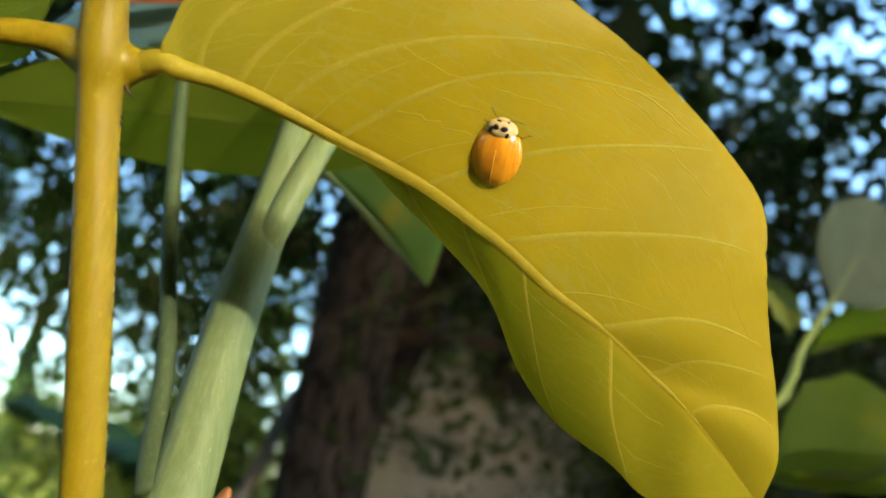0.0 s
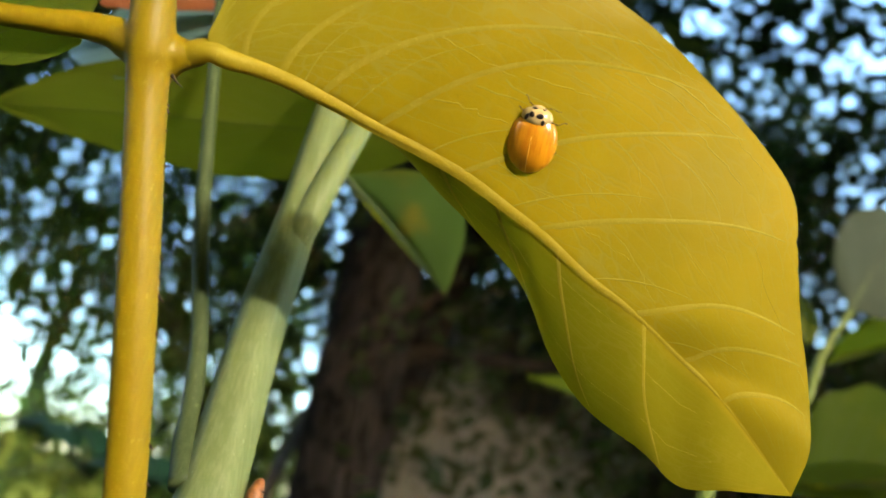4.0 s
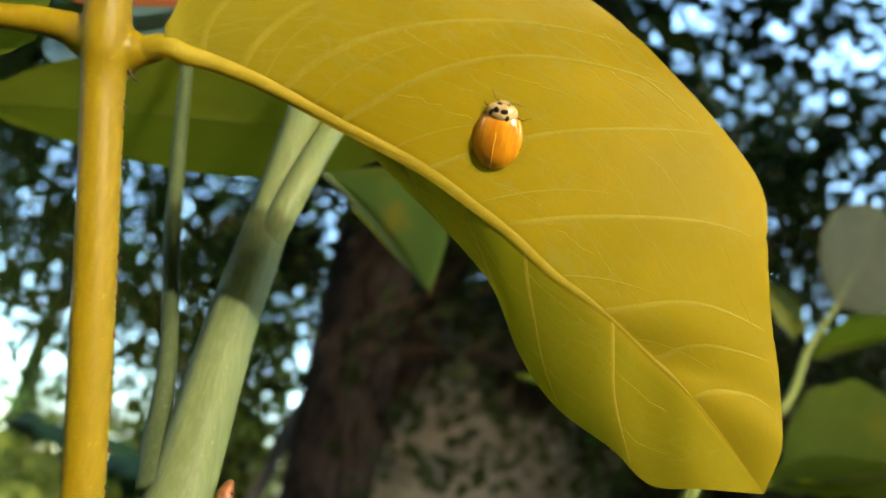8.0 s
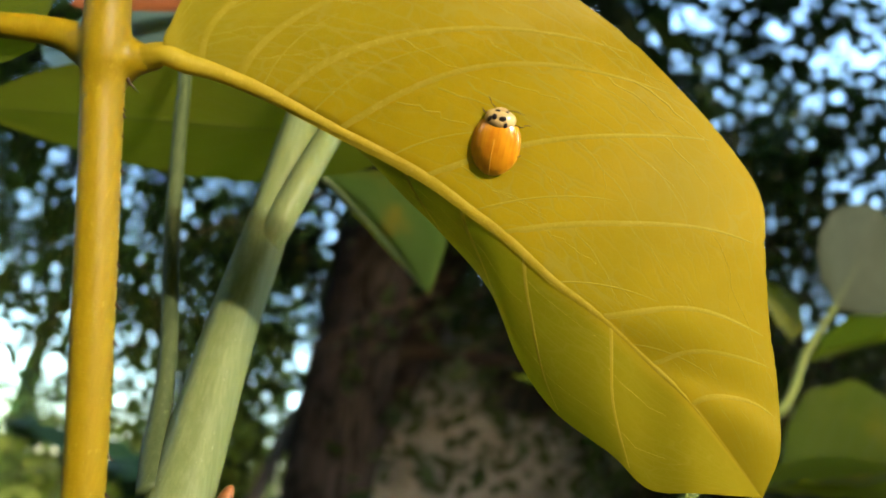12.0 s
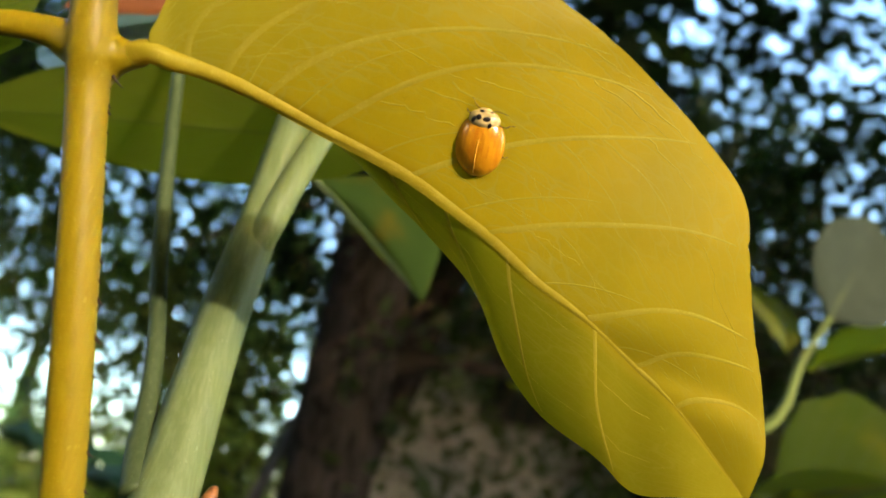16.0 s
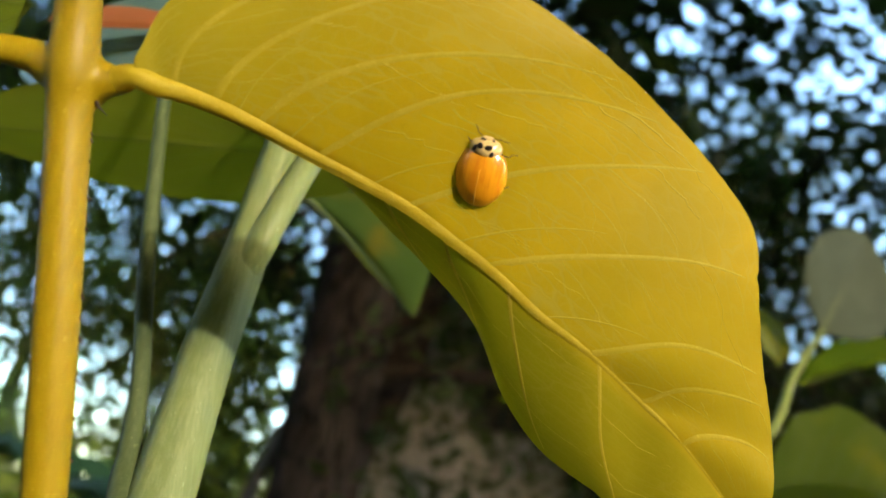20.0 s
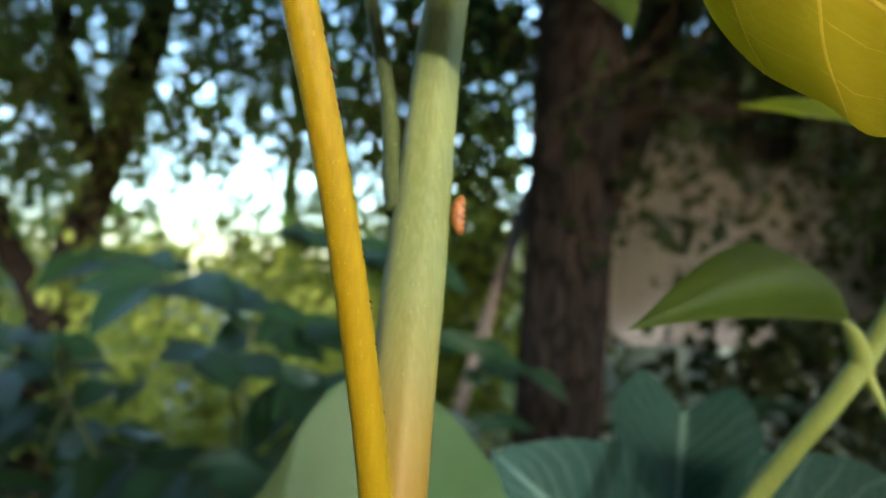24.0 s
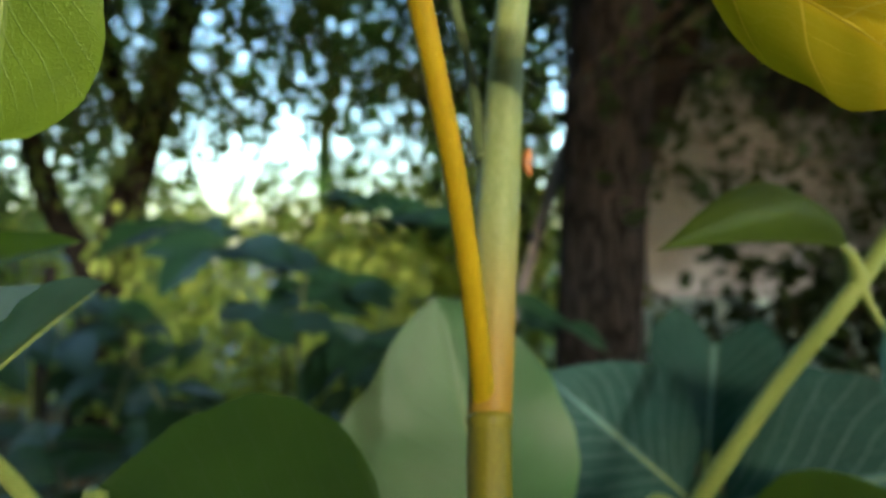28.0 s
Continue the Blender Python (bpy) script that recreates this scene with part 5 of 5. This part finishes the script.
# ---- walnut saplings in the middle distance ----
def sapling_far(x, y, high, seed, leaves=7, size=0.135):
    r = random.Random(seed)
    t = thing("sapling", "walnut sapling with dark green compound leaves", "plant", "saplings in the garden", place=(x, y, 0))
    line = spline([(0, 0, -0.02), (r.uniform(-0.03, 0.03), 0, high * 0.4), (r.uniform(-0.06, 0.06), 0, high * 0.75), (r.uniform(-0.1, 0.1), 0, high)], 20)
    v, f = tube_data(line, [0.008 * (1 - 0.6 * n / 19) for n in range(20)], 8)
    piece("stem", mesh_from("stem", v, f), GREEN_SIDE, t)
    meshes = [blade_mesh("leaflet", 1.0, 0.5, fold=0.25 * q, arch=0.14 + 0.08 * q, seed=60 + q, rows=10, cols=3) for q in range(3)]
    for k in range(leaves):
        p = line[int(19 * (0.35 + 0.65 * k / max(1, leaves - 1)))]
        yaw = k * 2.4 + r.uniform(-0.4, 0.4)
        rise = r.uniform(0.15, 0.75)
        d = Vector((math.cos(yaw), math.sin(yaw), rise)).normalized()
        long = size * r.uniform(2.2, 3.2)
        rach = [p + d * long * s / 6 + Vector((0, 0, -0.35 * long * (s / 6) ** 2)) for s in range(7)]
        v, f = tube_data(rach, [0.0022 - 0.0002 * s for s in range(7)], 6)
        rachis = piece("leaf_stalk", mesh_from("leaf_stalk", v, f), GREEN_SIDE, t)
        for s in (3, 4, 5, 6):
            a = rach[s]
            along = (rach[s] - rach[s - 1]).normalized()
            flat = along.cross(Vector((0, 0, 1))).normalized()
            for sign in ((-1, 1) if s < 6 else (0,)):
                way = (along * (0.55 if sign else 1) + flat * sign + Vector((0, 0, r.uniform(-0.35, 0.05)))).normalized()
                ob = piece("leaflet", meshes[r.randrange(3)], SAPLING_LEAF, t)
                k2 = size * r.uniform(0.8, 1.25)
                ob.matrix_basis = frame_of(a, a + way, Vector((r.uniform(-0.3, 0.3), r.uniform(-0.9, -0.2), 0.8))) @ Matrix.Diagonal((k2, k2, k2, 1))


for n, (x, y, h, k) in enumerate([(-0.27, 1.45, 1.17, 9), (-0.52, 1.4, 1.02, 9), (-0.75, 1.6, 1.0, 8), (-0.10, 1.75, 1.02, 9), (-0.42, 1.9, 1.25, 9), (-0.50, 1.1, 0.80, 8), (-0.15, 1.2, 0.85, 7), (0.12, 2.2, 0.9, 6), (-1.1, 2.1, 1.0, 8), (0.8, 1.7, 0.72, 7), (1.1, 2.0, 0.8, 7), (-0.75, 1.15, 0.72, 7)]):
    sapling_far(x, y, h, 70 + n, k)

# ---- the ladybird on the leaf ----
def ladybird():
    lb = thing("ladybird", "orange ladybird with cream shield and dark spots under the leaf", "insect")
    here, ahead = BUG_AT, BUG_AHEAD
    # seat it on the blade, turned to the blade's own face
    near = here + ahead.normalized() * 0.0006
    eye = mm(0, 0, 0)
    s, w = min(((a / 200, b / 100) for a in range(60, 140) for b in range(5, 95)), key=lambda q: (on_blade(*q) - eye).angle(near - eye))
    face = facing_at(s, w)
    lb.matrix_basis = frame_of(on_blade(s, w) + face * 0.0003, on_blade(s, w) + face * 0.0003 + ahead, face) @ pose(0, 0, 0, 0, -17, 0)
    k = 0.00126

    def dome(name, material, rx, ry, rz, y0, cut=None, seg=40, label=""):
        bm = bmesh.new()
        bmesh.ops.create_uvsphere(bm, u_segments=seg, v_segments=seg // 2, radius=1)
        for where, way in [((0, 0, -0.05), (0, 0, -1))] + list(cut or []):
            bmesh.ops.bisect_plane(bm, geom=bm.verts[:] + bm.edges[:] + bm.faces[:], plane_co=where, plane_no=way, clear_outer=True)
        for v in bm.verts:
            x, y, z = v.co
            taper = 1 - 0.02 * y - 0.06 * y * y + 0.26 * max(0.0, y) ** 2
            v.co = Vector((x * rx * taper, y0 + y * ry, max(z, -0.05) * rz * (1 - 0.08 * y))) * k
        return part(name, bm, material, lb, label)

    for s in (-1, 1):
        dome("wing_case", ELYTRA, 2.55, 3.15, 1.6, -0.95, [((0, 0, 0), (-s, 0, 0)), ((0, 0.78, 0), (0, 1, 0))], label="glossy orange wing case")
    pts = [Vector((0, (-0.95 + 3.15 * math.cos(a)) * k, 1.605 * math.sin(a) * k * (1 - 0.08 * math.cos(a)))) for a in [1.25 + 1.7 * n / 20 for n in range(21)]]
    v, f = tube_data(pts, [0.00006] * 21, 6)
    piece("seam", mesh_from("seam", v, f), SUTURE, lb, "pale seam between the wing cases")
    dome("shield", CREAM, 1.60, 1.06, 1.2, 1.74, [((0, -0.8, 0), (0, -1, 0))], label="cream shield")
    dome("head", CREAM, 0.85, 0.5, 0.55, 2.48, None, 20)
    for x, y, a, b, t in [(-0.95, 1.84, 0.19, 0.30, -25), (0.72, 1.52, 0.20, 0.26, -8), (-0.46, 2.14, 0.24, 0.28, 15), (0.36, 2.10, 0.34, 0.22, 15), (-0.32, 2.58, 0.26, 0.2, 0), (0.58, 2.48, 0.22, 0.24, 20)]:
        bm = bmesh.new()
        bmesh.ops.create_uvsphere(bm, u_segments=12, v_segments=8, radius=1)
        if y < 2.3:
            q = max(0.0, 1 - (x / 1.62) ** 2 - ((y - 1.78) / 1.05) ** 2)
            z = 1.2 * math.sqrt(q) * 0.96
        else:
            q = max(0.05, 1 - (x / 0.85) ** 2 - ((y - 2.48) / 0.5) ** 2)
            z = 0.55 * math.sqrt(q) * 0.94
        bmesh.ops.scale(bm, vec=(a * 1.2, b * 1.25, 0.13), verts=bm.verts)
        for v in bm.verts:
            v.co.z -= 0.25 * (v.co.x * x * 0.9 + v.co.y * (y - 1.72) * 0.9)
        bmesh.ops.rotate(bm, matrix=Matrix.Rotation(radians(t), 3, "Z"), verts=bm.verts)
        bmesh.ops.scale(bm, vec=(k, k, k), verts=bm.verts)
        bmesh.ops.translate(bm, vec=Vector((x, y, z)) * k, verts=bm.verts)
        part("spot", bm, BUG_BLACK, lb)
    limbs = []
    for name, line, r in [("antenna", [(-0.5, 2.9, 0.3), (-0.95, 3.25, 0.35), (-1.25, 3.75, 0.3), (-1.45, 3.85, 0.3)], 0.055), ("antenna", [(0.6, 2.85, 0.3), (1.3, 2.95, 0.3), (1.9, 2.85, 0.25), (2.25, 2.85, 0.3)], 0.055),
                          ("leg", [(-1.3, 2.1, 0.2), (-1.75, 2.4, 0.35), (-1.95, 2.55, 0.1)], 0.08), ("leg", [(1.5, 1.6, 0.2), (2.25, 1.5, 0.35), (2.7, 1.75, 0.1), (3.15, 1.75, 0.05)], 0.075),
                          ("leg", [(1.9, -1.3, 0.2), (2.55, -1.5, 0.35), (2.8, -1.35, 0.05)], 0.075), ("leg", [(-1.8, 0.1, 0.2), (-2.45, 0.0, 0.3), (-2.6, 0.1, 0.05)], 0.075)]:
        pts = spline([Vector(p) * k for p in line], 12)
        v, f = tube_data(pts, [0.65 * r * k * (1 - 0.45 * n / 11) * (1 + 0.35 * (n % 3 == 0)) for n in range(12)], 7)
        limbs.append(piece(name, mesh_from(name, v, f), BUG_LEG, lb))
    return lb, limbs


BUG_AT = mm(30.6, 80.0, 47.7)
BUG_AHEAD = Vector((-0.17, -0.66, 0.72))
bug, bug_limbs = ladybird()


def fly():
    fl = thing("fly", "small dark fly passing by on the wing", "insect")
    bm = bmesh.new()
    bmesh.ops.create_uvsphere(bm, u_segments=12, v_segments=8, radius=0.0006, matrix=Matrix.Diagonal((2.2, 0.8, 0.8, 1)))
    part("body", bm, FLY_BODY, fl)
    bm = bmesh.new()
    bmesh.ops.create_uvsphere(bm, u_segments=10, v_segments=8, radius=0.0005, matrix=Matrix.Translation((0.0014, 0, 0)))
    part("head", bm, FLY_BODY, fl)
    for s in (-1, 1):
        bm = bmesh.new()
        bmesh.ops.create_uvsphere(bm, u_segments=12, v_segments=6, radius=0.001, matrix=Matrix.Translation((-0.0006, s * 0.0012, 0.0005)) @ Matrix.Rotation(s * 0.7, 4, "Z") @ Matrix.Diagonal((1.2, 0.45, 0.04, 1)))
        part("wing", bm, FLY_WING, fl)
    return fl


passer = fly()


def motions():
    """What moves: the fly darts past once; the yellow leaf sways; the ladybird stirs its feelers and one foot."""
    away_place = mm(-150, -80, 260)
    walk(passer, [(0.0, Matrix.Translation(away_place)), (1.2, Matrix.Translation(away_place)), (1.4, Matrix.Translation(mm(-8, 60, 75))),
                  (1.5, Matrix.Translation(mm(24.0, 71.0, 51.0)) @ pose(0, 0, 0, 20, 25, -10)), (1.6, Matrix.Translation(mm(66, 55, 80))),
                  (1.9, Matrix.Translation(mm(260, -60, 260))), (28.0, Matrix.Translation(mm(260, -60, 260)))])
    # the yellow leaf sways a little towards the viewer on its foot, with the ladybird on it
    foot = Matrix.Translation(mm(2.5, 126.0, -76.0))
    sway = [(t, foot @ pose(0, 0, 0, a, b, c) @ foot.inverted()) for t, a, b, c in [(0.0, 0, 0, 0), (20.5, 0, 0, 0), (23.0, 0, -0.4, 0.3), (24.0, 2.4, -0.3, 0), (24.6, 5.0, 0, -0.5), (25.2, 8.5, 0, -1.5), (26.0, 9.0, 0, -3.0), (27.0, 9.8, 0.8, -3.4), (28.0, 9.5, 0.8, -3.0)]]
    seat = bug.matrix_basis.copy()
    walk(yellow, sway)
    walk(bug, [(t, m @ seat) for t, m in sway])
    rest = [(0.0, 0), (1.0, 4), (2.5, -3), (4.5, 2), (6.0, -4), (8.0, 0), (9.5, 5), (11.0, -2), (12.5, 3), (14.5, -5), (16.0, 2), (17.5, -3), (19.0, 5), (20.5, -2), (22.5, 0), (28.0, 0)]
    walk(bug_limbs[0], [(t, pose(0, 0, 0, 0, 0, a)) for t, a in rest])
    walk(bug_limbs[1], [(t, pose(0, 0, 0, 0, 0, -a * 0.8)) for t, a in rest])
    walk(bug_limbs[4], [(0.0, pose(-0.0002, 0, 0)), (8.0, pose(-0.0002, 0, 0)), (14.5, pose(0.0001, 0, 0)), (17.0, pose(0.0003, 0, 0)), (20.0, pose(0.0001, 0, 0)), (28.0, pose(0.0001, 0, 0))])


motions()
